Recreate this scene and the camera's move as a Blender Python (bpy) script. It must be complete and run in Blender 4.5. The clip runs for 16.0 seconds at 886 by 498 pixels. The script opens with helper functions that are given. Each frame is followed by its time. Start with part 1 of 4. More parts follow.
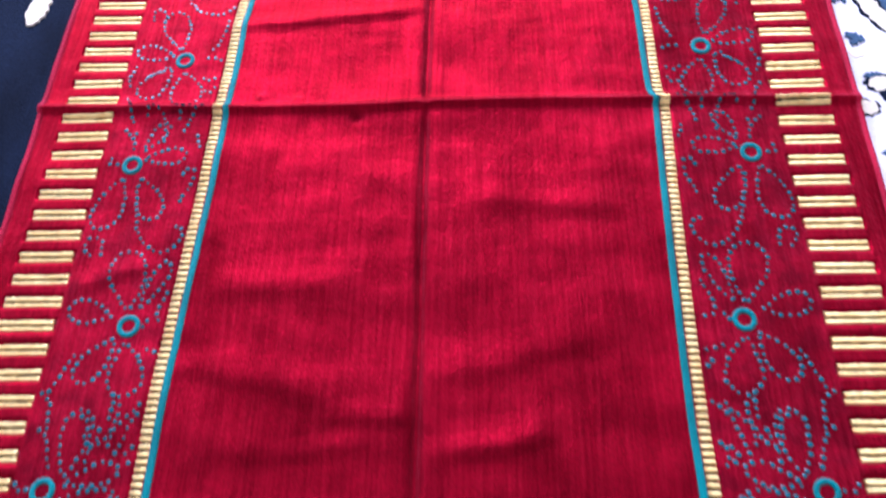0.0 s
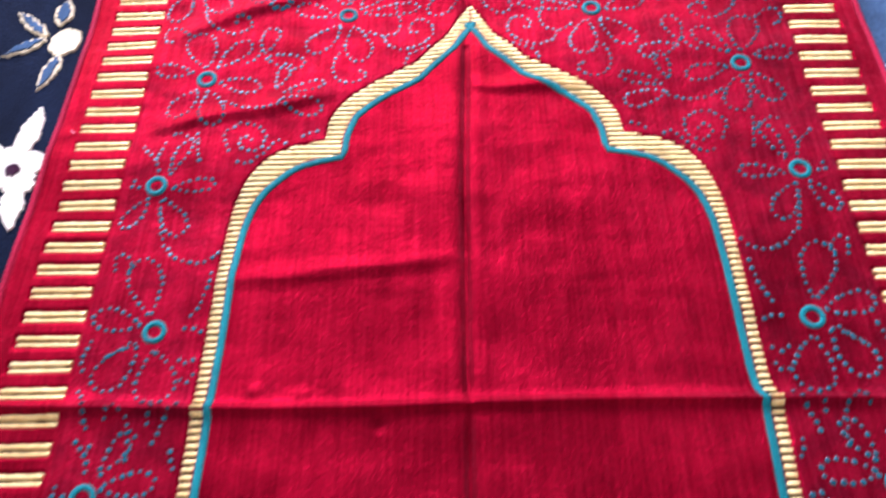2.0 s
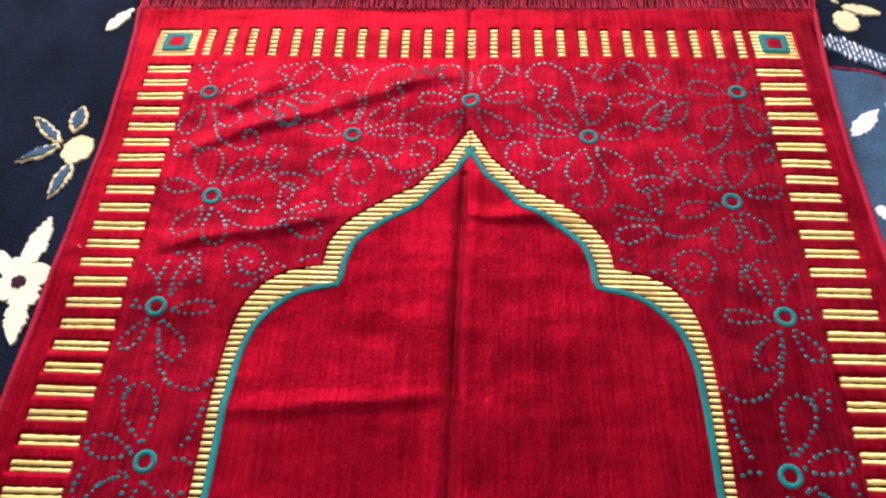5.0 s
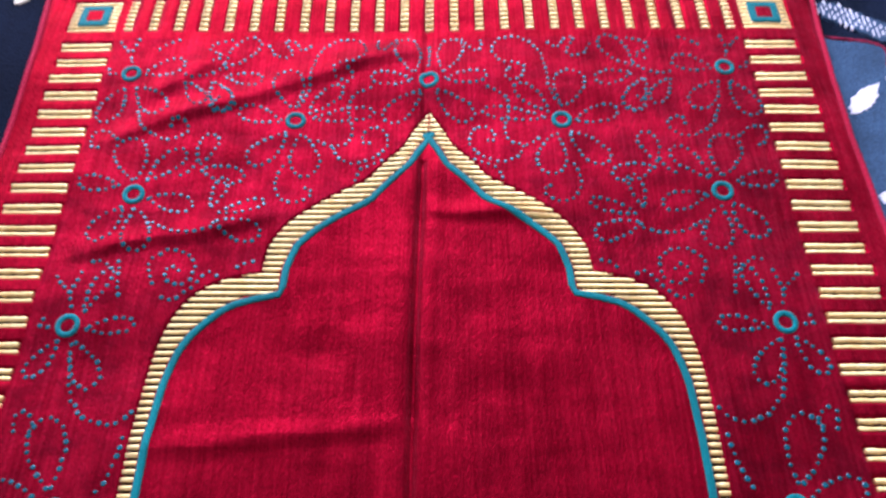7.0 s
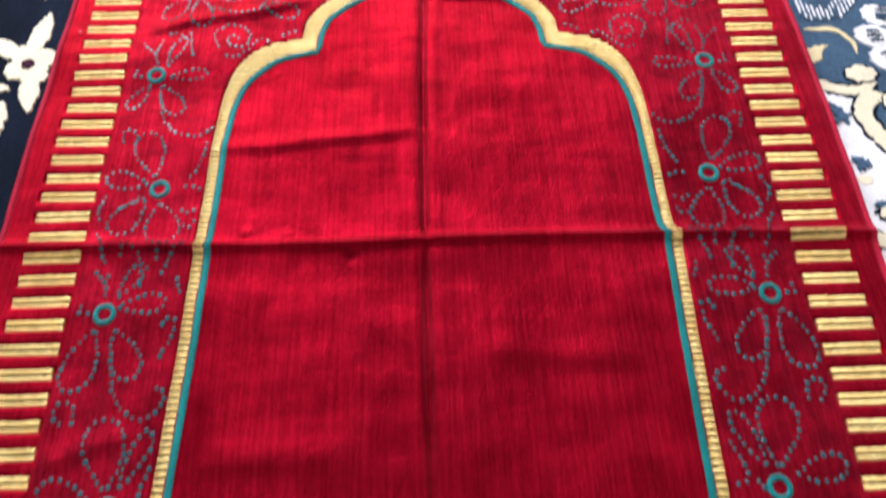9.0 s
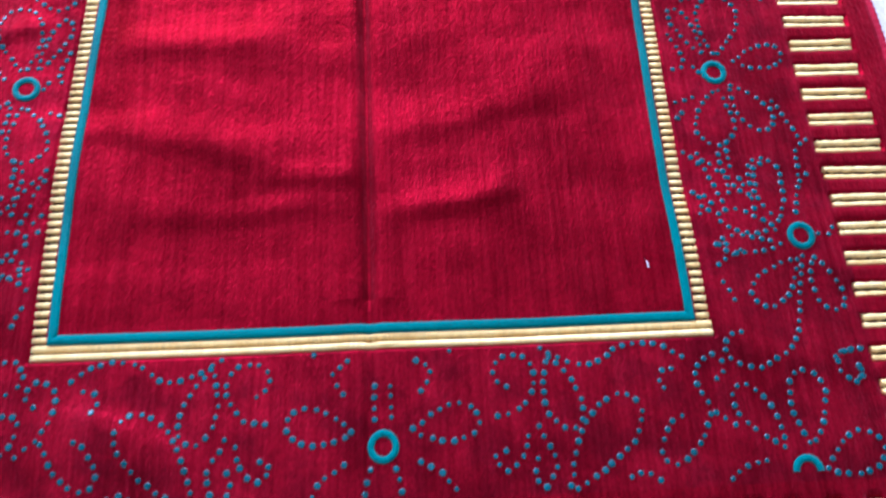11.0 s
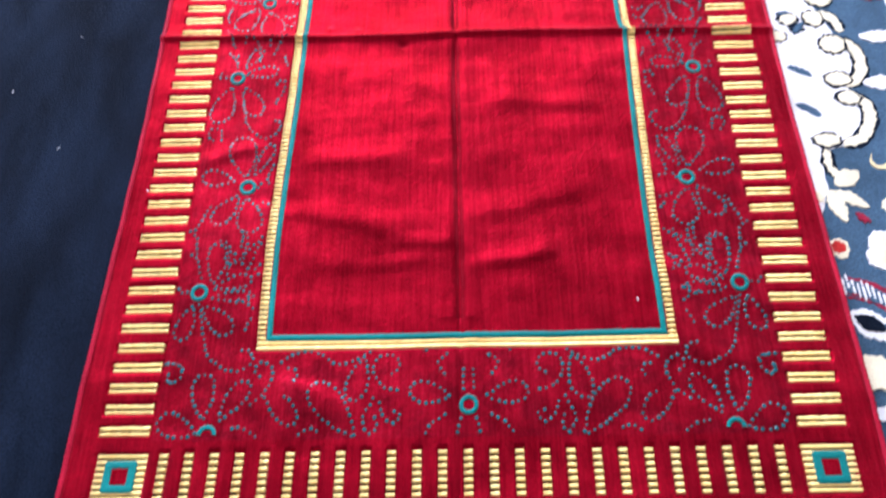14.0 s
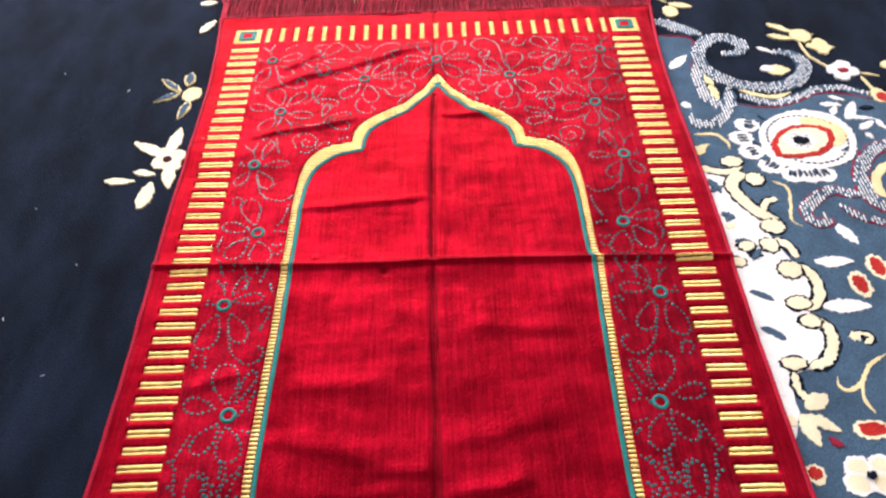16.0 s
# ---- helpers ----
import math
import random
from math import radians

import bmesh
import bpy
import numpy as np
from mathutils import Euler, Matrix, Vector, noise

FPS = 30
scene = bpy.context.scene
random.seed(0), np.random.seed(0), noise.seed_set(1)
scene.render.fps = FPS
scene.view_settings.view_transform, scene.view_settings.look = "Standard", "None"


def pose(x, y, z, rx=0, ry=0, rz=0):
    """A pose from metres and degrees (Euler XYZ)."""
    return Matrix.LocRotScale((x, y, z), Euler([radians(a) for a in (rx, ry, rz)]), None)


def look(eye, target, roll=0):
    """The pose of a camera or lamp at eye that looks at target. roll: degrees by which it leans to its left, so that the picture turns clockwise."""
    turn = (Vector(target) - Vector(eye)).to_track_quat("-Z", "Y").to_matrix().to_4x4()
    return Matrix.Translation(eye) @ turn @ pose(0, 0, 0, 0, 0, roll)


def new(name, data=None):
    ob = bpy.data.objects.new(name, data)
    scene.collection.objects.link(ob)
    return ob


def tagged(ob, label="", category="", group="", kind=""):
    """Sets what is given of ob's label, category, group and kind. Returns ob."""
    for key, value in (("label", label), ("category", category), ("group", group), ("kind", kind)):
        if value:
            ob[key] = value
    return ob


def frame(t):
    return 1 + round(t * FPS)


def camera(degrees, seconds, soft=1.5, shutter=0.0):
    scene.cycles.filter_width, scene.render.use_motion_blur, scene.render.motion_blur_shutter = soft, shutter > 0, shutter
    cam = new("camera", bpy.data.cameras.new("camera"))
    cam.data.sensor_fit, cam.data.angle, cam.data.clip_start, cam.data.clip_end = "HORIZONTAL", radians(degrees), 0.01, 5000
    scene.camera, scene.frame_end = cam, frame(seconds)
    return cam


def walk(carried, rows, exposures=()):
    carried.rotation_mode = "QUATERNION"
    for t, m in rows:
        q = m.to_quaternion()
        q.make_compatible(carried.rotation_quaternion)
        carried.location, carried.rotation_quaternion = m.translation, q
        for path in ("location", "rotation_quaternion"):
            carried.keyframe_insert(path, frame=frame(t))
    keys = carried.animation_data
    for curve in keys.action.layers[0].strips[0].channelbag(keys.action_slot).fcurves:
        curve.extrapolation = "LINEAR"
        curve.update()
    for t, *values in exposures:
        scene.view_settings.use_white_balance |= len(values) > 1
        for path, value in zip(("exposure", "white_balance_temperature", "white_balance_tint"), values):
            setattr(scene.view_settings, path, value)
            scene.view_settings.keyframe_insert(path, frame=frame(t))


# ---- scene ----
cam = camera(56.3, 16.0, soft=2.2, shutter=0.5)
PATH = [
    (0, (0.042, 0.046, 0.539), (-0.073, 1.065, -1.178), -6.4),
    (0.5, (0.007, 0.114, 0.538), (-0.086, 1.147, -1.172), -5.5),
    (1, (-0.03, 0.169, 0.526), (-0.116, 1.204, -1.183), -4.9),
    (1.5, (-0.037, 0.234, 0.518), (-0.118, 1.289, -1.179), -5.1),
    (2, (-0.011, 0.292, 0.509), (-0.06, 1.389, -1.162), -3.6),
    (2.5, (0.02, 0.341, 0.513), (-0.02, 1.472, -1.136), -1.6),
    (3, (0.011, 0.375, 0.536), (-0.042, 1.554, -1.079), -1.3),
    (3.5, (0.001, 0.391, 0.559), (-0.068, 1.637, -1.004), -1.5),
    (4, (0.0, 0.388, 0.568), (-0.076, 1.665, -0.97), -1.7),
    (4.5, (0.0, 0.361, 0.569), (-0.08, 1.581, -1.014), -2.0),
    (4.7, (0.002, 0.345, 0.57), (-0.077, 1.537, -1.034), -2.1),
    (6.8, (0.008, 0.423, 0.491), (0.017, 1.508, -1.188), -0.1),
    (7, (0.011, 0.414, 0.51), (0.011, 1.52, -1.157), -0.3),
    (7.5, (0.006, 0.367, 0.561), (0.01, 1.522, -1.072), -0.1),
    (8, (-0.006, 0.299, 0.58), (0.015, 1.467, -1.043), -0.4),
    (8.5, (-0.008, 0.231, 0.57), (0.025, 1.357, -1.082), -0.5),
    (9, (-0.005, 0.15, 0.55), (0.021, 1.219, -1.14), -0.6),
    (9.5, (-0.001, 0.075, 0.546), (0.019, 1.067, -1.19), -0.7),
    (10, (0.019, 0.016, 0.502), (0.047, 0.932, -1.276), -0.9),
    (10.2, (0.023, 0.018, 0.462), (0.144, 0.863, -1.347), 4.5),
    (12.3, (-0.022, -0.091, 0.444), (-0.06, 0.696, -1.395), -2.5),
    (12.5, (-0.021, -0.093, 0.48), (-0.115, 0.672, -1.365), -6.6),
    (13, (-0.033, -0.144, 0.584), (-0.107, 0.659, -1.246), -5.8),
    (13.5, (-0.023, -0.177, 0.663), (-0.088, 0.701, -1.132), -4.4),
    (14, (-0.004, -0.174, 0.69), (-0.057, 0.833, -1.037), -3.8),
    (14.5, (0.002, -0.169, 0.704), (-0.042, 0.97, -0.939), -3.8),
    (15, (0.002, -0.163, 0.715), (-0.034, 1.078, -0.853), -3.7),
    (15.5, (0.004, -0.159, 0.724), (-0.022, 1.157, -0.782), -2.8),
    (16, (0.005, -0.155, 0.731), (-0.002, 1.212, -0.729), -2.0),
]
EXPOSURES = [
    (0, 0.12, 4950, 36),
    (1, 0.12, 5100, 42),
    (2, 0.06, 5200, 40),
    (3, 0.12, 5450, 34),
    (3.5, -0.02, 5500, 32),
    (4, -0.12, 6000, 20),
    (4.5, -0.3, 6100, 20),
    (7, -0.33, 5100, 38),
    (7.5, -0.33, 5300, 30),
    (8, -0.22, 5650, 22),
    (8.5, -0.2, 5850, 20),
    (9, -0.2, 5850, 19),
    (9.5, -0.2, 5050, 28),
    (10, -0.08, 4650, 31),
    (10.2, -0.08, 4650, 31),
    (12.3, -0.05, 4950, 29),
    (12.5, -0.05, 4950, 29),
    (13, -0.03, 4950, 34),
    (13.5, 0.12, 5100, 28),
    (14, 0.28, 5450, 22),
    (14.5, 0.27, 5550, 28),
    (15, 0.35, 5900, 27),
    (16, 0, 6450, 20),
]
walk(cam, [(t, look(eye, target, roll)) for t, eye, target, roll in PATH], EXPOSURES)

from mathutils.geometry import tessellate_polygon

# ---- world and light ----
world = bpy.data.worlds.new("world")
scene.world = world
world.use_nodes = True
wn = world.node_tree.nodes
sky = wn.new("ShaderNodeTexSky")
sky.sky_type = "NISHITA"
sky.sun_disc = False
sky.sun_elevation, sky.sun_rotation = radians(40), radians(70)
wn["Background"].inputs["Strength"].default_value = 0.12
world.node_tree.links.new(sky.outputs[0], wn["Background"].inputs["Color"])

WIN_X, WIN_Z, WIN_W, WIN_H = -0.60, 1.35, 2.4, 1.6
lamp = bpy.data.lights.new("window_daylight", "AREA")
lamp.shape, lamp.size, lamp.size_y = "RECTANGLE", WIN_W, WIN_H
lamp.energy, lamp.color = 175, (1.0, 0.98, 0.96)
new("window_daylight", lamp).matrix_world = look((WIN_X, 2.68, WIN_Z), (WIN_X, 1.2, WIN_Z - 0.25))

# ---- materials ----


def material(name, color, rough=0.9, sheen=0.0, sheen_tint=(1, 1, 1), build=None, spec=0.2):
    m = bpy.data.materials.new(name)
    m.use_nodes = True
    nt = m.node_tree
    b = nt.nodes["Principled BSDF"]
    b.inputs["Base Color"].default_value = (*color, 1)
    b.inputs["Roughness"].default_value = rough
    b.inputs["Specular IOR Level"].default_value = spec
    b.inputs["Sheen Weight"].default_value = sheen
    b.inputs["Sheen Roughness"].default_value = 0.35
    b.inputs["Sheen Tint"].default_value = (*sheen_tint, 1)
    if build:
        build(nt, b, color)
    return m


def node(nt, kind, **values):
    n = nt.nodes.new(kind)
    for k, v in values.items():
        n.inputs[k].default_value = v
    return n


def coords(nt, scale):
    tc = nt.nodes.new("ShaderNodeTexCoord")
    mp = node(nt, "ShaderNodeMapping", Scale=scale)
    nt.links.new(tc.outputs["Object"], mp.inputs["Vector"])
    return mp.outputs[0]


def noise_tex(nt, vec, scale, detail=3.0):
    n = node(nt, "ShaderNodeTexNoise", Scale=scale, Detail=detail)
    nt.links.new(vec, n.inputs["Vector"])
    return n.outputs["Fac"]


def ramp(nt, fac, stops):
    r = nt.nodes.new("ShaderNodeValToRGB")
    e = r.color_ramp.elements
    e[0].position, e[0].color = stops[0][0], (*stops[0][1], 1)
    e[1].position, e[1].color = stops[1][0], (*stops[1][1], 1)
    for p, c in stops[2:]:
        x = e.new(p)
        x.color = (*c, 1)
    nt.links.new(fac, r.inputs["Fac"])
    return r.outputs["Color"]


def mix(nt, kind, fac, a, b):
    n = nt.nodes.new("ShaderNodeMix")
    n.data_type, n.blend_type = "RGBA", kind
    n.inputs[0].default_value = fac
    nt.links.new(a, n.inputs[6])
    nt.links.new(b, n.inputs[7])
    return n.outputs[2]


def bump(nt, b, fac, strength, dist):
    n = node(nt, "ShaderNodeBump", Strength=strength, Distance=dist)
    nt.links.new(fac, n.inputs["Height"])
    nt.links.new(n.outputs[0], b.inputs["Normal"])


def grey(v):
    return (v, v, v)


def velvet(nt, b, color):
    """Cut pile: fine weft-wise streaks, brushed patches and single fibres."""
    streak = noise_tex(nt, coords(nt, (430, 15, 20)), 1.0, 5)
    fine = noise_tex(nt, coords(nt, (800, 260, 300)), 1.0, 2)
    patch = noise_tex(nt, coords(nt, (11, 6.5, 5)), 1.0, 5)
    wisp = noise_tex(nt, coords(nt, (62, 22, 20)), 1.0, 6)
    mottle = noise_tex(nt, coords(nt, (26, 38, 20)), 1.0, 6)
    dark = tuple(c * 0.84 for c in color)
    light = (min(1, color[0] * 1.2), color[1] * 1.4, color[2] * 1.25)
    col = ramp(nt, streak, [(0.34, dark), (0.68, light), (0.5, color)])
    col = mix(nt, "MULTIPLY", 0.5, col, ramp(nt, patch, [(0.36, grey(0.5)), (0.62, grey(1.0))]))
    col = mix(nt, "MULTIPLY", 0.5, col, ramp(nt, wisp, [(0.34, grey(0.6)), (0.6, grey(1.0))]))
    col = mix(nt, "MULTIPLY", 0.5, col, ramp(nt, mottle, [(0.36, grey(0.62)), (0.6, grey(1.1))]))
    grain = noise_tex(nt, coords(nt, (900, 500, 300)), 1.0, 2)
    col = mix(nt, "MULTIPLY", 0.6, col, ramp(nt, grain, [(0.32, grey(0.55)), (0.66, grey(1.15))]))
    nt.links.new(col, b.inputs["Base Color"])
    # the pile leans a little along its length and to one side
    tc = nt.nodes.new("ShaderNodeTexCoord")
    slope = nt.nodes.new("ShaderNodeVectorMath")
    slope.operation = "DOT_PRODUCT"
    slope.inputs[1].default_value = (-0.02, 0.03, 0.0)
    nt.links.new(tc.outputs["Object"], slope.inputs[0])
    sway = nt.nodes.new("ShaderNodeMath")
    sway.operation = "MULTIPLY_ADD"
    sway.inputs[1].default_value = 0.008
    crush = nt.nodes.new("ShaderNodeMath")
    crush.operation = "MULTIPLY_ADD"
    crush.inputs[1].default_value = 0.12
    nt.links.new(mottle, crush.inputs[0])
    nt.links.new(patch, crush.inputs[2])
    nt.links.new(crush.outputs[0], sway.inputs[0])
    nt.links.new(slope.outputs["Value"], sway.inputs[2])
    lean = node(nt, "ShaderNodeBump", Strength=1.0, Distance=1.0)
    nt.links.new(sway.outputs[0], lean.inputs["Height"])
    nap = node(nt, "ShaderNodeBump", Strength=0.6, Distance=0.0012)
    nt.links.new(fine, nap.inputs["Height"])
    nt.links.new(lean.outputs[0], nap.inputs["Normal"])
    nt.links.new(nap.outputs[0], b.inputs["Normal"])
    sh = node(nt, "ShaderNodeMapRange")
    sh.inputs["From Min"].default_value, sh.inputs["From Max"].default_value = 0.38, 0.62
    sh.inputs["To Min"].default_value, sh.inputs["To Max"].default_value = 0.06, 1.0
    nt.links.new(mix(nt, "MIX", 0.5, mix(nt, "MIX", 0.5, patch, mottle), streak), sh.inputs["Value"])
    nt.links.new(sh.outputs[0], b.inputs["Sheen Weight"])
    b.inputs["Sheen Roughness"].default_value = 0.42
    b.inputs["Specular Tint"].default_value = (1.0, 0.12, 0.22, 1)
    b.inputs["Metallic"].default_value = 0.6  # satin lustre of the synthetic pile


def tufted(nt, b, color):
    """The velvet of the borders, darker and uneven where the blue tufts come through."""
    velvet(nt, b, color)
    col = b.inputs["Base Color"].links[0].from_socket
    spots = noise_tex(nt, coords(nt, (48, 56, 20)), 1.0, 5)
    col = mix(nt, "MULTIPLY", 0.85, col, ramp(nt, spots, [(0.36, (0.64, 0.92, 0.82)), (0.56, grey(1.08))]))
    nt.links.new(col, b.inputs["Base Color"])


def yarn(fine_scale, strength, vary):
    def build(nt, b, color):
        n = noise_tex(nt, coords(nt, (1, 1, 1)), fine_scale, 2)
        big = noise_tex(nt, coords(nt, (0.4, 1, 1) if color[0] < 0.01 else (1, 1, 1)), 22.0, 4)
        lo, hi = tuple(c * (1 - vary) for c in color), tuple(min(1, c * (1 + vary * 0.5)) for c in color)
        col = ramp(nt, n, [(0.3, lo), (0.65, hi)])
        col = mix(nt, "MULTIPLY", 0.35 + vary, col, ramp(nt, big, [(0.34, grey(0.6)), (0.62, grey(1.0))]))
        nt.links.new(col, b.inputs["Base Color"])
        bump(nt, b, n, strength, 0.0015)
    return build


RED_VELVET = material("crimson_velvet", (0.28, 0.0020, 0.0115), 0.43, 0.3, (1.0, 0.11, 0.19), velvet, 0.03)
BORDER_VELVET = material("crimson_velvet_with_blue_tufts", (0.28, 0.0030, 0.0140), 0.45, 0.3, (1.0, 0.12, 0.20), tufted, 0.03)


def satin(nt, b, color):
    """Loose metallic floss: short fibres side by side, each lying at its own slant."""
    fibre = noise_tex(nt, coords(nt, (1500, 130, 130)), 1.0, 3)
    tone = noise_tex(nt, coords(nt, (160, 60, 60)), 1.0, 3)
    col = ramp(nt, fibre, [(0.30, tuple(c * 0.74 for c in color)), (0.52, color)])
    col = mix(nt, "MULTIPLY", 0.6, col, ramp(nt, tone, [(0.32, (0.92, 0.78, 0.52)), (0.58, grey(1.0))]))
    nt.links.new(col, b.inputs["Base Color"])
    # the twist of the floss leans its fibres to one side
    tc = nt.nodes.new("ShaderNodeTexCoord")
    twist = nt.nodes.new("ShaderNodeVectorMath")
    twist.operation = "DOT_PRODUCT"
    twist.inputs[1].default_value = (0.26, 0.0, 0.0)
    nt.links.new(tc.outputs["Object"], twist.inputs[0])
    lean = node(nt, "ShaderNodeBump", Strength=1.0, Distance=1.0)
    nt.links.new(twist.outputs["Value"], lean.inputs["Height"])
    nap = node(nt, "ShaderNodeBump", Strength=0.7, Distance=0.0006)
    nt.links.new(fibre, nap.inputs["Height"])
    nt.links.new(lean.outputs[0], nap.inputs["Normal"])
    nt.links.new(nap.outputs[0], b.inputs["Normal"])
    b.inputs["Metallic"].default_value = 0.42


GOLD = material("gold_thread", (1.0, 0.80, 0.29), 0.42, 0.4, (1.0, 0.90, 0.55), satin, 1.0)


def vary_pieces(mat, low, high):
    nt = mat.node_tree
    b = nt.nodes["Principled BSDF"]
    info = nt.nodes.new("ShaderNodeObjectInfo")
    col = mix(nt, "MULTIPLY", 1.0, b.inputs["Base Color"].links[0].from_socket, ramp(nt, info.outputs["Random"], [(0.0, low), (1.0, high)]))
    nt.links.new(col, b.inputs["Base Color"])


vary_pieces(GOLD, (0.96, 0.88, 0.74), (1.0, 1.0, 1.0))
# Near-black sheet below the gold: shade of the grooves put into the colour.
GOLD_GAP = material("gold_groove_shade", (0.05, 0.025, 0.004), 0.8, build=yarn(1400, 0.6, 0.3))
TEAL = material("teal_pile", (0.002, 0.215, 0.205), 0.65, 0.15, (0.4, 0.95, 1.0), yarn(1300, 0.7, 0.35))
DOT = material("teal_knot", (0.004, 0.098, 0.118), 0.22, 0.0, (0.8, 0.95, 1.0), yarn(1300, 0.1, 0.4), 0.4)
BINDING = material("crimson_binding", (0.44, 0.007, 0.032), 0.6, 0.0, (1, 0.3, 0.4), yarn(900, 0.5, 0.3), 0.1)
FRINGE = material("fringe_yarn", (0.31, 0.010, 0.028), 0.7, 0.0, (1, 0.3, 0.4), yarn(700, 0.4, 0.5), 0.08)
vary_pieces(FRINGE, grey(0.6), (1.25, 1.2, 1.2))
# Lit copy of the fringe yarn: near-end brightness put into the colour.
LIT_FRINGE = material("lit_fringe_yarn", (0.60, 0.050, 0.090), 0.55, 0.2, (1, 0.4, 0.5), yarn(700, 0.4, 0.5), 0.3)
vary_pieces(LIT_FRINGE, (0.45, 0.4, 0.45), (1.25, 1.6, 1.5))
CORD = material("wine_heading_cord", (0.20, 0.006, 0.020), 0.45, 0.0, (1, 0.3, 0.4), yarn(500, 0.7, 0.5), 0.4)
# Cream colour that stands in for glints on the heading cord.
TIP = material("pale_cord_glint", (0.80, 0.66, 0.46), 0.35, build=yarn(900, 0.4, 0.3))
PILE = {
    "navy": (0.0055, 0.0098, 0.0205), "slate": (0.062, 0.118, 0.185), "white": (0.86, 0.86, 0.85), "cream": (0.86, 0.78, 0.55),
    "straw": (0.80, 0.68, 0.38), "crimson": (0.33, 0.02, 0.05), "scarlet": (0.50, 0.03, 0.025), "plum": (0.05, 0.015, 0.03),
}


def brushed(nt, b, color):
    """Short cut pile with marks where it was brushed aside."""
    tc = nt.nodes.new("ShaderNodeTexCoord")
    mp = node(nt, "ShaderNodeMapping", Rotation=(0, 0, 0.7), Scale=(26, 9, 9))
    nt.links.new(tc.outputs["Object"], mp.inputs["Vector"])
    stroke = noise_tex(nt, mp.outputs[0], 1.0, 6)
    fine = noise_tex(nt, coords(nt, (1, 1, 1)), 520, 3)
    blot = noise_tex(nt, coords(nt, (1, 1, 1)), 5.5, 4)
    col = ramp(nt, fine, [(0.3, tuple(c * 0.55 for c in color)), (0.7, tuple(c * 1.5 for c in color))])
    col = mix(nt, "MULTIPLY", 0.9, col, ramp(nt, stroke, [(0.36, grey(0.5)), (0.64, grey(1.15))]))
    col = mix(nt, "MULTIPLY", 0.8, col, ramp(nt, blot, [(0.36, grey(0.6)), (0.62, grey(1.1))]))
    nt.links.new(col, b.inputs["Base Color"])
    bump(nt, b, fine, 1.0, 0.0016)


CARPET = {k: material(k + "_carpet_pile", c, 0.95, 0.12 if c[0] > 0.05 else 0.05, build=yarn(650, 0.5 if c[0] > 0.6 else 0.9, 0.12 if c[0] > 0.6 else 0.35), spec=0.05) for k, c in PILE.items()}
CARPET["navy"] = material("navy_carpet_pile", (0.0070, 0.0118, 0.0240), 0.95, 0.06, (0.6, 0.75, 1.0), brushed, 0.05)
WALL = material("plaster", (0.70, 0.68, 0.64), 0.9, build=yarn(60, 0.2, 0.06))
CEIL = material("ceiling_paint", (0.78, 0.77, 0.75), 0.9, build=yarn(60, 0.2, 0.05))
UNDER = material("screed", (0.3, 0.29, 0.27), 0.9, build=yarn(60, 0.3, 0.2))

# ---- small helpers ----


def link_mesh(name, verts, faces, mat, parent=None, label="", smooth=False):
    me = bpy.data.meshes.new(name)
    me.from_pydata(verts, [], faces)
    me.materials.append(mat)
    if smooth:
        me.polygons.foreach_set("use_smooth", [True] * len(me.polygons))
    me.update()
    ob = new(name, me)
    ob.parent = parent
    if label:
        tagged(ob, label)
    return ob


def thing(name, label, category, kind="", group=""):
    return tagged(new(name), label, category, group, kind)


def box(name, lo, hi, mat, parent=None):
    (a, b, c), (d, e, f) = lo, hi
    v = [(a, b, c), (d, b, c), (d, e, c), (a, e, c), (a, b, f), (d, b, f), (d, e, f), (a, e, f)]
    q = [(0, 3, 2, 1), (4, 5, 6, 7), (0, 1, 5, 4), (1, 2, 6, 5), (2, 3, 7, 6), (3, 0, 4, 7)]
    return link_mesh(name, v, q, mat, parent)


def spline(points, step=0.004, closed=False):
    """Points at even steps along a smooth curve through a few control points."""
    p = [Vector(q) for q in points]
    n = len(p)
    if n == 2:
        dense = [p[0].lerp(p[1], i / 40) for i in range(41)]
    else:
        dense = []
        for i in range(n if closed else n - 1):
            if closed:
                a, b, c, d = p[i - 1], p[i], p[(i + 1) % n], p[(i + 2) % n]
            else:
                b, c = p[i], p[i + 1]
                a = p[i - 1] if i else b * 2 - c
                d = p[i + 2] if i + 2 < n else c * 2 - b
            for k in range(24):
                t = k / 24
                dense.append(0.5 * (2 * b + (c - a) * t + (2 * a - 5 * b + 4 * c - d) * t * t + (3 * b - a - 3 * c + d) * t ** 3))
        dense.append(p[0].copy() if closed else p[-1].copy())
    out, left = [dense[0]], step
    for a, b in zip(dense, dense[1:]):
        length = (b - a).length
        while length > 1e-9 and left <= length:
            a = a + (b - a) * (left / length)
            out.append(a)
            length = (b - a).length
            left = step
        left -= length
    return out


# ---- room ----
X0, X1, Y0, Y1, ZC = -1.9, 1.95, -1.8, 2.7, 2.6
tagged(box("floor", (X0 - 0.1, Y0 - 0.1, -0.12), (X1 + 0.1, Y1 + 0.1, -0.012), UNDER), "plain screed floor under the carpet", "floor", kind="structure")
tagged(box("ceiling", (X0 - 0.1, Y0 - 0.1, ZC), (X1 + 0.1, Y1 + 0.1, ZC + 0.1), CEIL), "plain white painted ceiling", "ceiling", kind="structure")
tagged(box("wall_west", (X0 - 0.1, Y0, -0.012), (X0, Y1, ZC), WALL), "plain off-white plaster wall", "wall", kind="structure")
tagged(box("wall_south", (X0, Y0 - 0.1, -0.012), (X1, Y0, ZC), WALL), "plain off-white plaster wall", "wall", kind="structure")
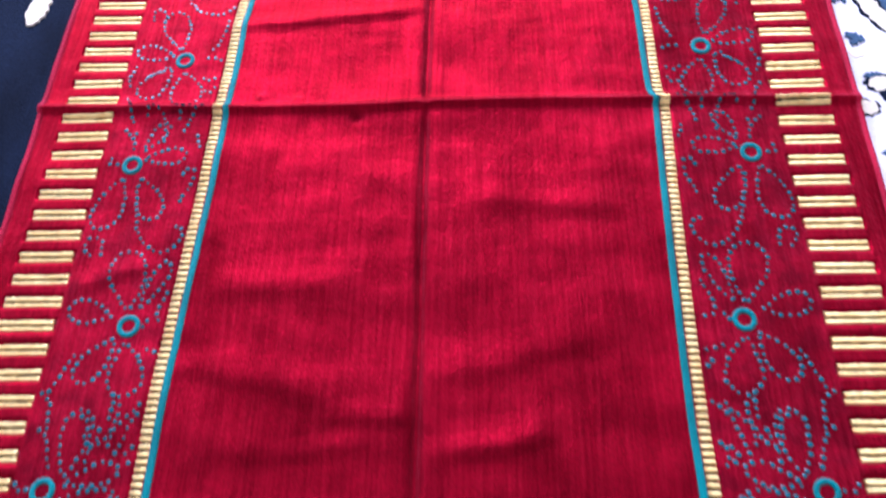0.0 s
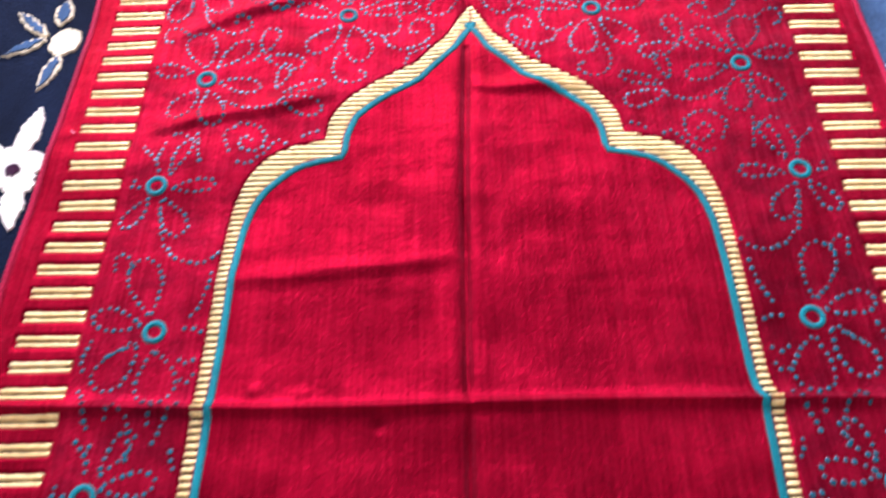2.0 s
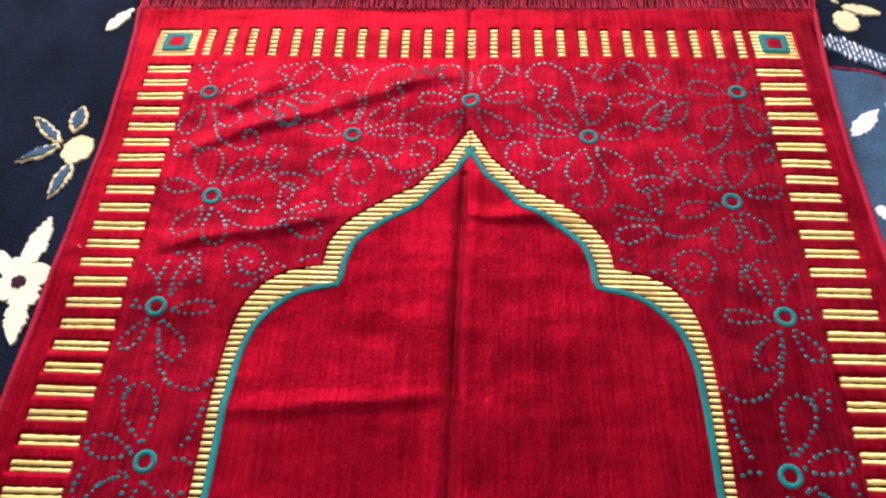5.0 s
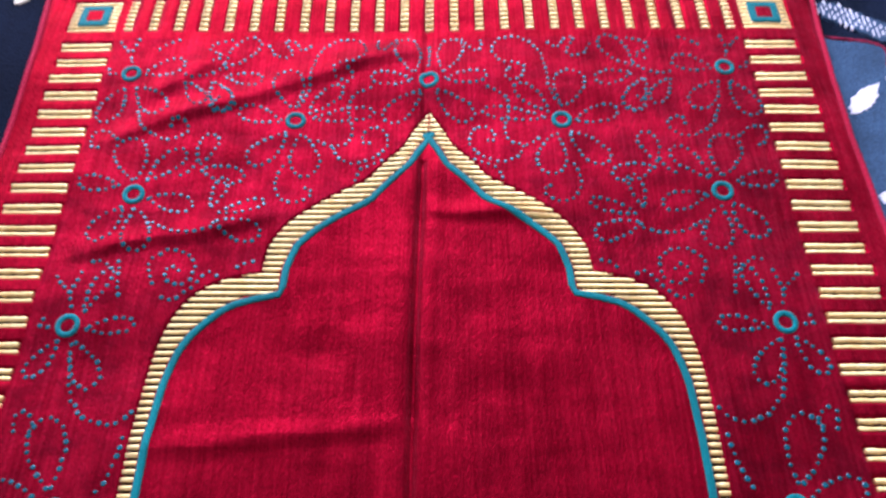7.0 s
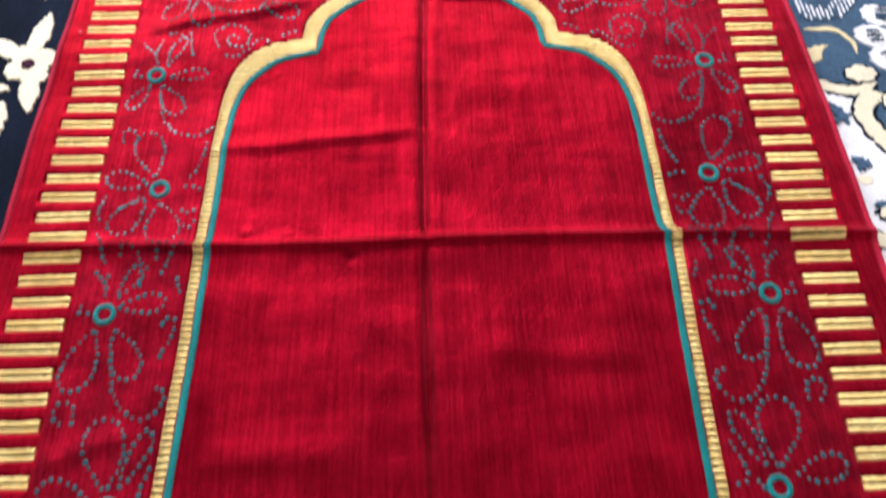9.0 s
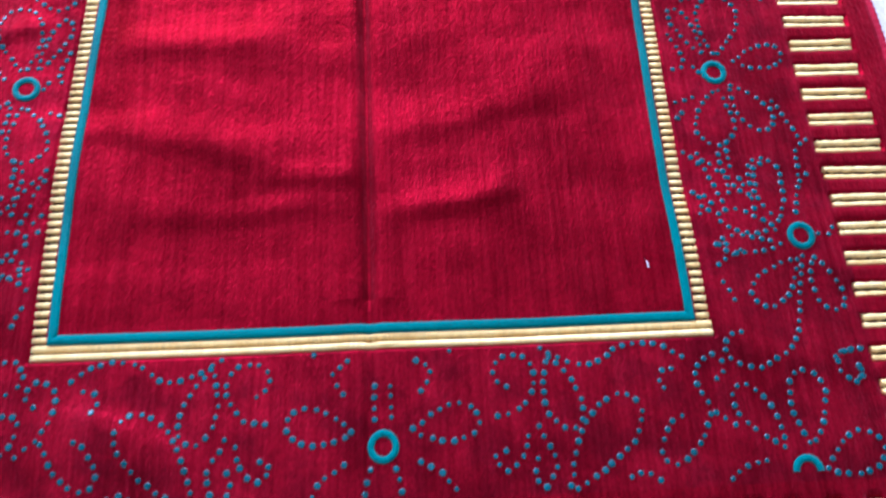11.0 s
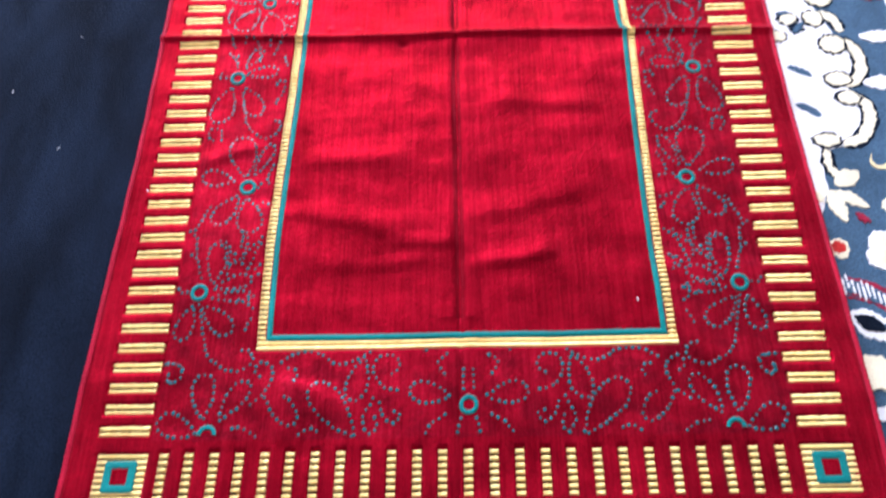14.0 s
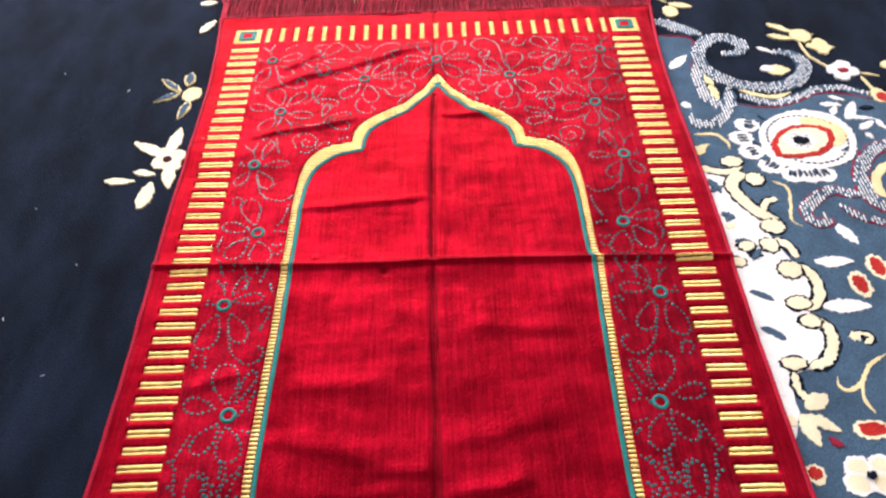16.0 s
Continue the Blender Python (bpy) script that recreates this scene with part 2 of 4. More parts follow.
tagged(box("wall_east", (X1, Y0, -0.012), (X1 + 0.1, Y1, ZC), WALL), "plain off-white plaster wall", "wall", kind="structure")


def wall_with_opening():
    a, b, z0, z1 = WIN_X - WIN_W / 2, WIN_X + WIN_W / 2, WIN_Z - WIN_H / 2, WIN_Z + WIN_H / 2
    w = thing("wall_north", "off-white plaster wall with a window opening", "wall", "structure")
    box("wall_panel", (X0, Y1, -0.012), (a, Y1 + 0.1, ZC), WALL, w)
    box("wall_panel", (b, Y1, -0.012), (X1, Y1 + 0.1, ZC), WALL, w)
    box("wall_panel", (a, Y1, -0.012), (b, Y1 + 0.1, z0), WALL, w)
    box("wall_panel", (a, Y1, z1), (b, Y1 + 0.1, ZC), WALL, w)


wall_with_opening()

# ---- carpet ----
carpet = thing("carpet", "large navy carpet with slate, white and cream floral motifs", "carpet")


def carpet_ground():
    """Dense short pile, gently uneven."""
    nx, ny = 96, 112
    v = [(X0 + (X1 - X0) * i / nx, Y0 + (Y1 - Y0) * j / ny, 0) for j in range(ny + 1) for i in range(nx + 1)]
    v = [(x, y, 0.0006 * noise.noise((x * 9, y * 9, 0)) - 0.0004) for x, y, _ in v]
    f = [(j * (nx + 1) + i, j * (nx + 1) + i + 1, (j + 1) * (nx + 1) + i + 1, (j + 1) * (nx + 1) + i) for j in range(ny) for i in range(nx)]
    link_mesh("pile_ground", v, f, CARPET["navy"], carpet, smooth=True)
    box("backing", (X0, Y0, -0.012), (X1, Y1, -0.003), CARPET["navy"], carpet)


carpet_ground()
LEVEL = {"field": 0.0008, "edge": 0.0010, "motif": 0.0014, "top": 0.0020}
motif_count = [0]


def slab(name, outline, mat, z, jitter=0.0015, crown=0.0002, cap="fan"):
    """A tuft of raised pile: frayed outline, sloping rim, slightly domed top."""
    motif_count[0] += 1
    z += 0.000006 * (motif_count[0] % 53)
    rnd = random.Random(motif_count[0])
    n = len(outline)
    c = sum(outline, Vector((0, 0))) / n
    rim = []
    for i, p in enumerate(outline):
        t = outline[(i + 1) % n] - outline[i - 1]
        t = t.normalized() if t.length else Vector((1, 0))
        side = Vector((t.y, -t.x))
        rim.append((p + side * rnd.uniform(-jitter, jitter), side))
    area2 = sum(a.x * b.y - b.x * a.y for a, b in zip(outline, outline[1:] + outline[:1]))
    s = 1 if area2 > 0 else -1
    v = [(p.x + d.x * s * 0.0003, p.y + d.y * s * 0.0003, -0.001) for p, d in rim]
    v += [(p.x - d.x * s * 0.0002, p.y - d.y * s * 0.0002, z - crown) for p, d in rim]
    v += [(p.x - d.x * s * 0.0006, p.y - d.y * s * 0.0006, z) for p, d in rim]
    f = []
    for k in (0, n):
        f += [(k + i, k + (i + 1) % n, k + n + (i + 1) % n, k + n + i) for i in range(n)]
    if s < 0:
        f = [q[::-1] for q in f]
    if cap == "strip":
        f += [(2 * n + i, 2 * n + i + 1, 3 * n - 2 - i, 3 * n - 1 - i)[::s] for i in range(n // 2 - 1)]
    elif cap == "field":
        flat = [Vector(p) for p in v[2 * n:]]
        f += [tuple(2 * n + k for k in tri) for tri in tessellate_polygon([flat])]
    else:
        f.append(tuple(2 * n + i for i in range(n))[::s])
    return link_mesh(name, v, f, mat, carpet)


def m2(x, y):
    return Vector((x / 1000, y / 1000))


def leaf(kind, ax, ay, bx, by, width):
    a, b = m2(ax, ay), m2(bx, by)
    d = b - a
    side = Vector((-d.y, d.x)).normalized() * width / 2000
    pts = []
    n = max(14, round(d.length / 0.0024))
    for i in range(2 * n):
        u = i / n
        t = u if u <= 1 else 2 - u
        w = math.sin(math.pi * t ** 0.85) ** 0.8 if 0 < t < 1 else 0.06
        pts.append(a + d * t + side * (w if u < 1 else -w))
    slab("leaf_motif", pts, CARPET[kind], LEVEL["motif"] + (0.0013 if kind in ("slate", "scarlet", "navy") else 0))


def ball(kind, x, y, rx, ry):
    c = m2(x, y)
    if kind == "knot":
        slab("eye_motif", [c + Vector((math.cos(a) * rx, math.sin(a) * ry)) / 1000 for a in np.linspace(0, 2 * math.pi, 28)[:-1]], CARPET["white"], LEVEL["top"] + 0.0012)
        rnd = random.Random(x)
        for _ in range(26):
            a, r = rnd.uniform(0, 6.28), rnd.uniform(0.5, 0.95)
            q = c + Vector((math.cos(a) * rx * r, math.sin(a) * ry * r)) / 1000
            slab("speck", [q + Vector((math.cos(t), 0.6 * math.sin(t))) * 0.0016 for t in np.linspace(0, 6.28, 7)[:-1]], CARPET["navy"], LEVEL["top"] + 0.0018, 0.0003)
        return
    up = {"scarlet": 0.0007, "navy": 0.0024, "plum": 0.0012, "slate": 0.0008, "crimson": 0.0012}
    lift = up[kind] if kind in up else 0.0014 if kind == "cream" and rx > 20 else 0.0
    k = 9 + (x + y) % 5
    pts = [c + Vector((math.cos(a) * rx, math.sin(a) * ry)) * (1 + (0.05 if rx < 30 else 0.015) * math.sin(k * a + x)) / 1000 for a in np.linspace(0, 2 * math.pi, max(24, round((rx + ry) * 1.1)) + 1)[:-1]]
    if kind == "cream" and 340 < x < 420 and 280 < y < 680 and rx > 8:
        slab("bud_outline", [c + (p - c) * (1 + 2.6 / rx) for p in pts], CARPET["navy"], LEVEL["motif"] + 0.0003)
        lift = 0.0007
    slab("bud_motif", pts, CARPET[kind], LEVEL["motif"] + lift)


def strip(points, width, taper=0.25):
    c = spline([(x / 1000, y / 1000) for x, y in points], 0.0032)
    n = len(c)
    left, right = [], []
    for i, p in enumerate(c):
        t = c[min(i + 1, n - 1)] - c[max(i - 1, 0)]
        s = Vector((-t.y, t.x)).normalized()
        u = i / max(n - 1, 1)
        w = width / 2000 * min(1, taper + 4 * min(u, 1 - u))
        left.append(p + s * w)
        right.append(p - s * w)
    return left + right[::-1]


def ribbon(kind, width, *points):
    slab("tendril_motif", strip(points, width), CARPET[kind], LEVEL["motif"] - 0.0001, 0.0009, cap="strip")


def scroll(kind, width, *points):
    slab("scroll_outline", strip(points, width + 6, 0.5), CARPET["navy"], LEVEL["edge"] + 0.0001, cap="strip")
    slab("scroll_motif", strip(points, width, 0.5), CARPET[kind], LEVEL["motif"], cap="strip")


def band(kind, width, *points):
    """A scrolling band worked in rows of short white knots with a red edge."""
    edge = strip(points, width + 3, 0.5)
    slab("band_edge", edge, CARPET["crimson" if points[0][1] < 760 else "slate"], LEVEL["field"] + 0.0004, cap="strip")
    slab("band_ground", strip(points, width, 0.5), CARPET["slate"], LEVEL["field"] + 0.0008, cap="strip")
    c = spline([(x / 1000, y / 1000) for x, y in points], 0.003)
    rnd = random.Random(width + len(points))
    v, f = [], []
    gx, gy = 0.0042, 0.0076
    reach = width / 2000
    cells = {}
    for i, p in enumerate(c):
        u = i / max(len(c) - 1, 1)
        w = reach * min(1, 0.5 + 4 * min(u, 1 - u))
        for a in range(math.floor((p.x - w) / gx), math.ceil((p.x + w) / gx) + 1):
            for b in range(math.floor((p.y - w) / gy), math.ceil((p.y + w) / gy) + 1):
                q = Vector((a * gx, (b + 0.5 * (a % 2)) * gy))
                if (q - p).length < w:
                    cells[(a, b)] = q
    for q in cells.values():
        if rnd.random() < 0.10:
            continue
        q = q + Vector((rnd.uniform(-0.0002, 0.0002), rnd.uniform(-0.0014, 0.0014)))
        hx, hy = 0.0008 + rnd.uniform(0, 0.0005), 0.0026 + rnd.uniform(0, 0.0018)
        b = len(v)
        for e, g in ((1.1, -0.001), (1.0, 0.0017), (0.7, 0.0021)):
            for dx, dy in ((-1, -0.7), (-0.5, -1), (0.5, -1), (1, -0.7), (1, 0.7), (0.5, 1), (-0.5, 1), (-1, 0.7)):
                v.append((q.x + dx * hx * e, q.y + dy * hy * e, g))
        for k in (0, 8):
            f += [(b + k + j, b + k + (j + 1) % 8, b + k + 8 + (j + 1) % 8, b + k + 8 + j) for j in range(8)]
        f.append(tuple(b + 16 + j for j in range(8)))
    ob = link_mesh("knotted_band", v, f, CARPET["white"], carpet)
    tagged(ob, "rows of short white knots", kind="stuff")


def area(kind, *points):
    z = {"slate": LEVEL["field"] - 0.0002, "white": LEVEL["field"] + 0.0001, "straw": LEVEL["motif"]}[kind]
    slab("pile_field", spline([(x / 1000, y / 1000) for x, y in points], 0.006, True)[:-1], CARPET[kind], z, 0.0005, cap="field")


def patch(kind, lift, *points):
    slab("flower_motif", spline([(x / 1000, y / 1000) for x, y in points], 0.0035, True)[:-1], CARPET[kind], LEVEL["motif"] + lift)


def large_flower():
    """Round white flower with scalloped petals, a red ring and a knotted eye."""
    for x, y, ang in ((427, 746, 165), (412, 718, 180), (418, 689, 195), (436, 660, 225), (461, 641, 255), (481, 640, 270), (498, 640, 285)):
        c, q = math.cos(radians(ang)), math.sin(radians(ang))
        ball("white", x, y, 17, 15)
        for k in (-6, 0, 6):
            leaf("slate", round(x - 8 * c - k * q), round(y - 8 * q + k * c), round(x + 5 * c - k * q), round(y + 5 * q + k * c), 3)
    patch("white", 0.0005, (434, 706), (446, 742), (476, 766), (517, 775), (548, 762), (565, 734), (563, 700), (548, 672), (520, 655), (480, 650), (450, 662), (437, 682))
    for k in range(40):
        a = 2 * math.pi * k / 40
        if 0.05 < a < 0.5:
            continue
        x, y = 499 + 53 * math.cos(a), 711 + 50 * math.sin(a)
        leaf("slate", round(x), round(y), round(x - 5 * math.sin(a)), round(y + 5 * math.cos(a)), 2)
    patch("straw", 0.0009, (500, 752), (520, 757), (545, 746), (556, 722), (548, 702), (533, 694), (528, 715), (520, 735), (505, 742))
    patch("scarlet", 0.0014, (446, 684), (450, 706), (462, 724), (482, 738), (512, 740), (535, 731), (534, 704), (522, 688), (502, 676), (472, 672), (452, 675))
    patch("cream", 0.0018, (455, 686), (457, 704), (467, 719), (485, 731), (511, 733), (526, 724), (526, 706), (516, 693), (500, 683), (473, 679), (459, 680))
    ball("knot", 488, 707, 21, 19)
    patch("navy", 0.0036, (479, 701), (481, 713), (490, 714), (499, 710), (498, 702), (488, 698))


def carpet_motifs():
    area("slate", (-188, 1134), (-187, 1197), (-189, 1255), (-136, 1212), (-67, 1220), (-45, 1187), (-10, 1160), (90, 1143), (200, 1130), (300, 1040),
         (346, 977), (398, 962), (388, 900), (383, 832), (424, 799), (477, 788), (532, 808), (590, 812), (660, 790), (1100, 650), (1100, -400), (420, -500), (320, 100), (100, 500), (-100, 900))
    area("white", (339, 657), (375, 636), (374, 607), (395, 567), (398, 536), (411, 493), (426, 458), (409, 421), (411, 401), (411, 377), (395, 345), (367, 333), (357, 307), (355, 284), (330, 285), (299, 659))
    leaf("slate", 347, 637, 359, 611, 10)
    leaf("slate", 344, 613, 364, 623, 6)
    leaf("slate", 349, 576, 364, 565, 9)
    leaf("slate", 351, 560, 363, 573, 6)
    leaf("navy", 362, 506, 380, 502, 12)
    leaf("slate", 366, 495, 380, 513, 8)
    leaf("slate", 353, 525, 369, 528, 6)
    ball("cream", 365, 518, 10, 8)
    ball("cream", 347, 493, 10, 8)
    ball("cream", 354, 552, 7, 5)
    ribbon("slate", 9, (349, 448), (363, 441), (375, 433))
    ribbon("slate", 10, (347, 395), (359, 389), (371, 377))
    scroll("cream", 11, (341, 663), (362, 652), (382, 652), (398, 663))
    ball("cream", 386, 670, 14, 10)
    scroll("cream", 16, (402, 641), (387, 642), (375, 625), (380, 601), (394, 576), (406, 564), (419, 551))
    ball("cream", 407, 635, 11, 12)
    ball("cream", 406, 549, 14, 12)
    scroll("cream", 8, (401, 574), (410, 592), (426, 598))
    scroll("cream", 11, (398, 526), (413, 518), (420, 497))
    ball("cream", 393, 518, 11, 11)
    scroll("cream", 12, (410, 488), (425, 475), (429, 451), (420, 428), (404, 419))
    ball("cream", 405, 478, 13, 13)
    ball("cream", 399, 428, 13, 10)
    scroll("cream", 12, (406, 406), (419, 395), (419, 373), (405, 350), (382, 340))
    ball("cream", 404, 402, 12, 9)
    ball("cream", 369, 347, 13, 9)
    scroll("cream", 8, (366, 335), (363, 315), (370, 299))
    leaf("cream", 364, 292, 392, 308, 19)
    leaf("cream", 356, 286, 365, 249, 17)
    leaf("cream", 361, 284, 391, 265, 14)
    leaf("cream", 341, 285, 348, 271, 11)
    leaf("crimson", 375, 258, 388, 247, 9)
    leaf("white", 436, 489, 484, 488, 17)
    leaf("white", 423, 423, 480, 422, 20)
    leaf("white", 483, 550, 499, 515, 16)
    leaf("white", 349, 884, 381, 918, 17)
    leaf("white", 349, 803, 359, 787, 13)
    ball("cream", 478, 453, 12, 20)
    ball("scarlet", 478, 453, 8, 14)
    ball("cream", 507, 479, 12, 19)
    ball("scarlet", 507, 479, 8, 14)
    ball("cream", 422, 266, 20, 11)
    ball("scarlet", 422, 266, 14, 8)
    ball("cream", 350, 220, 10, 11)
    ball("scarlet", 350, 220, 7, 7)
    scroll("cream", 6, (440, 379), (452, 383), (463, 379), (452, 368))
    ball("cream", 445, 380, 7, 6)
    ribbon("straw", 5, (471, 356), (448, 343), (429, 319), (413, 312), (406, 319), (409, 330))
    ribbon("straw", 4, (432, 324), (427, 301), (432, 283))
    ribbon("straw", 4, (428, 631), (444, 617), (439, 588), (432, 560), (442, 547))
    ribbon("straw", 5, (350, 729), (377, 728), (390, 713), (391, 694))
    ball("straw", 349, 695, 10, 9)
    leaf("straw", 343, 697, 367, 707, 8)
    ball("white", 393, 224, 15, 14)
    ball("cream", 393, 224, 11, 10)
    ball("white", 416, 226, 15, 13)
    ball("cream", 416, 226, 11, 10)
    ball("white", 388, 209, 15, 13)
    ball("cream", 388, 209, 11, 10)
    ball("white", 410, 209, 14, 13)
    ball("cream", 410, 209, 10, 10)
    ball("navy", 402, 216, 5, 4)
    large_flower()
    leaf("slate", 425, 763, 437, 755, 5)
    leaf("slate", 423, 745, 438, 742, 5)
    leaf("slate", 425, 711, 435, 703, 5)
    leaf("slate", 428, 670, 439, 675, 5)
    leaf("slate", 432, 657, 443, 664, 5)
    leaf("slate", 458, 649, 459, 638, 4)
    leaf("slate", 469, 651, 469, 638, 4)
    leaf("slate", 490, 652, 490, 639, 4)
    leaf("slate", 500, 650, 501, 641, 4)
    leaf("slate", 536, 684, 548, 691, 4)
    leaf("slate", 448, 766, 454, 756, 4)
    leaf("white", 558, 806, 581, 794, 8)
    leaf("white", 542, 788, 573, 784, 11)
    leaf("white", 550, 760, 562, 784, 10)
    leaf("white", 569, 750, 590, 791, 16)
    leaf("white", 568, 758, 607, 751, 9)
    leaf("white", 577, 730, 602, 745, 12)
    leaf("white", 606, 749, 614, 728, 9)
    leaf("white", 582, 721, 589, 709, 8)
    leaf("navy", 593, 775, 614, 776, 8)
    band("knot", 19, (608, 700), (575, 682), (549, 647), (541, 610), (550, 578), (562, 573))
    ribbon("straw", 12, (593, 662), (565, 635), (558, 604), (569, 591))
    band("knot", 14, (545, 602), (520, 602), (497, 609), (469, 593), (453, 573), (458, 554), (475, 553), (476, 566))
    band("knot", 11, (502, 581), (519, 561), (549, 547))
    band("knot", 20, (354, 1016), (382, 997), (415, 973))
    band("knot", 20, (438, 918), (464, 923), (470, 947), (445, 963), (417, 953), (398, 917), (403, 878), (429, 847), (462, 833), (499, 831), (531, 849), (549, 879), (542, 911), (512, 920))
    band("knot", 18, (388, 885), (383, 842), (390, 804), (403, 793))
    band("knot", 12, (437, 815), (461, 798), (492, 796), (525, 810), (558, 825), (590, 822), (617, 807))
    band("knot", 16, (423, 829), (414, 789), (392, 759), (364, 748), (355, 770))
    ribbon("straw", 8, (431, 840), (454, 817), (484, 808), (513, 819))
    leaf("straw", 388, 878, 404, 841, 18)
    leaf("straw", 398, 842, 401, 803, 14)
    ribbon("crimson", 3, (351, 976), (397, 964), (394, 930), (379, 878))
    ribbon("crimson", 3, (422, 794), (469, 784), (512, 795), (550, 813), (589, 808), (621, 794))
    leaf("straw", 490, 874, 526, 872, 25)
    leaf("white", 483, 877, 506, 879, 17)
    leaf("white", 493, 933, 512, 920, 9)
    leaf("straw", 526, 1000, 560, 971, 12)
    leaf("straw", 518, 967, 555, 953, 13)
    ball("straw", 569, 962, 16, 18)
    leaf("straw", 572, 957, 590, 966, 6)
    leaf("straw", 569, 935, 610, 927, 21)
    ball("straw", 591, 931, 12, 21)
    ribbon("straw", 4, (562, 948), (565, 908), (586, 874))
    ball("white", 591, 870, 12, 12)
    ball("white", 613, 864, 12, 12)
    ball("white", 606, 879, 12, 12)
    ball("white", 598, 855, 12, 12)
    ball("crimson", 602, 866, 8, 6)
    ribbon("straw", 4, (623, 861), (653, 850))
    ribbon("straw", 4, (623, 852), (630, 813))
    ball("straw", 633, 804, 12, 17)
    ball("scarlet", 635, 799, 8, 11)
    ball("straw", 672, 878, 10, 9)
    leaf("cream", -375, 719, -424, 751, 17)
    leaf("cream", -370, 724, -364, 780, 18)
    ball("cream", -379, 705, 12, 12)
    ball("cream", -359, 718, 13, 12)
    ball("cream", -376, 724, 13, 12)
    ball("cream", -362, 699, 13, 12)
    leaf("cream", -365, 700, -357, 652, 18)
    ball("plum", -370, 711, 6, 6)
    leaf("cream", -411, 688, -378, 681, 11)
    leaf("cream", -446, 671, -405, 669, 13)
    leaf("cream", -387, 615, -382, 667, 21)
    ball("straw", -364, 859, 14, 17)
    leaf("straw", -373, 880, -375, 915, 17)
    leaf("slate", -373, 884, -374, 912, 11)
    leaf("straw", -382, 867, -418, 900, 12)
    leaf("slate", -386, 870, -414, 897, 8)
    leaf("straw", -382, 864, -417, 842, 13)
    leaf("slate", -385, 862, -414, 844, 9)
    leaf("straw", -364, 843, -374, 799, 15)
    leaf("slate", -365, 839, -373, 803, 9)
    leaf("cream", -382, 1025, -361, 1062, 15)
    leaf("cream", -398, 1115, -368, 1117, 14)
    leaf("cream", -356, 1129, -336, 1148, 13)
    leaf("cream", -319, 1127, -319, 1172, 21)
    leaf("cream", -300, 1132, -269, 1156, 17)
    leaf("cream", -352, 1221, -304, 1219, 15)
    leaf("cream", -300, 1176, -293, 1221, 16)
    leaf("cream", -267, 1194, -251, 1230, 17)
    ball("straw", -284, 1238, 19, 19)
    ball("plum", -287, 1245, 6, 7)
    band("knot", 27, (-205, 1254), (-204, 1219), (-204, 1180), (-216, 1152), (-235, 1137))
    band("knot", 12, (-242, 1203), (-226, 1194), (-213, 1175))
    band("knot", 15, (-265, 1155), (-246, 1166))
    band("knot", 11, (-177, 1148), (-155, 1171), (-124, 1192))
    band("knot", 12, (-170, 1206), (-151, 1178), (-132, 1174))
    area("straw", (-149, 1165), (-124, 1159), (-92, 1155), (-55, 1140), (-53, 1106), (-150, 1104))
    leaf("cream", -99, 1157, -70, 1192, 21)
    leaf("scarlet", -96, 1161, -73, 1187, 13)
    band("knot", 16, (-175, 1257), (-137, 1224), (-103, 1213), (-72, 1227), (-59, 1258))
    band("knot", 19, (-62, 1258), (-47, 1209), (-13, 1171), (28, 1157), (72, 1155), (116, 1160), (157, 1156), (190, 1146), (216, 1136))
    band("knot", 17, (235, 1137), (255, 1147), (280, 1159))
    band("knot", 11, (38, 1208), (45, 1191), (57, 1174))
    ribbon("crimson", 4, (-191, 1256), (-189, 1208), (-194, 1175), (-205, 1144))
    ribbon("crimson", 4, (-67, 1218), (-49, 1187), (-16, 1154), (22, 1139))
    ribbon("crimson", 3, (-172, 1233), (-135, 1206), (-102, 1198), (-67, 1218))
    leaf("straw", -12, 1228, 21, 1190, 11)
    ball("white", 39, 1244, 13, 11)
    ball("cream", 69, 1249, 15, 14)
    leaf("straw", 137, 1200, 180, 1201, 29)
    leaf("white", 107, 1236, 143, 1207, 10)
    leaf("slate", 112, 1206, 143, 1205, 10)
    leaf("slate", 150, 1259, 152, 1220, 18)
    ribbon("straw", 4, (176, 1201), (193, 1173), (224, 1143))
    ribbon("straw", 6, (232, 1185), (223, 1164), (220, 1144))
    leaf("straw", 216, 1205, 258, 1201, 27)
    leaf("straw", 218, 1209, 181, 1205, 11)
    leaf("slate", 215, 1208, 184, 1205, 8)
    leaf("straw", 229, 1223, 209, 1253, 12)
    leaf("slate", 227, 1225, 211, 1250, 8)
    leaf("straw", 242, 1226, 252, 1262, 11)
    leaf("slate", 242, 1228, 251, 1259, 7)
    leaf("straw", 257, 1201, 297, 1187, 12)
    leaf("slate", 260, 1200, 294, 1188, 8)
    leaf("straw", 249, 1229, 278, 1263, 15)
    leaf("slate", 251, 1232, 276, 1260, 11)
    leaf("cream", 360, 1144, 310, 1175, 14)
    leaf("cream", 368, 1148, 361, 1202, 19)
    leaf("cream", 380, 1123, 416, 1100, 12)
    leaf("cream", 344, 1128, 345, 1099, 11)
    ball("cream", 361, 1140, 15, 17)
    ball("cream", 374, 1129, 14, 17)
    ball("cream", 372, 1148, 12, 15)
    ball("plum", 367, 1137, 5, 6)
    ball("cream", 439, 1169, 13, 19)
    ball("cream", 412, 1147, 10, 16)
    leaf("cream", 417, 1126, 450, 1120, 11)
    leaf("straw", 383, 1069, 422, 1055, 14)
    ball("straw", 383, 1044, 12, 16)
    ribbon("straw", 3, (367, 1089), (385, 1071))
    band("knot", 15, (338, 181), (361, 175), (391, 156))
    ribbon("crimson", 3, (344, 187), (366, 183), (393, 169))
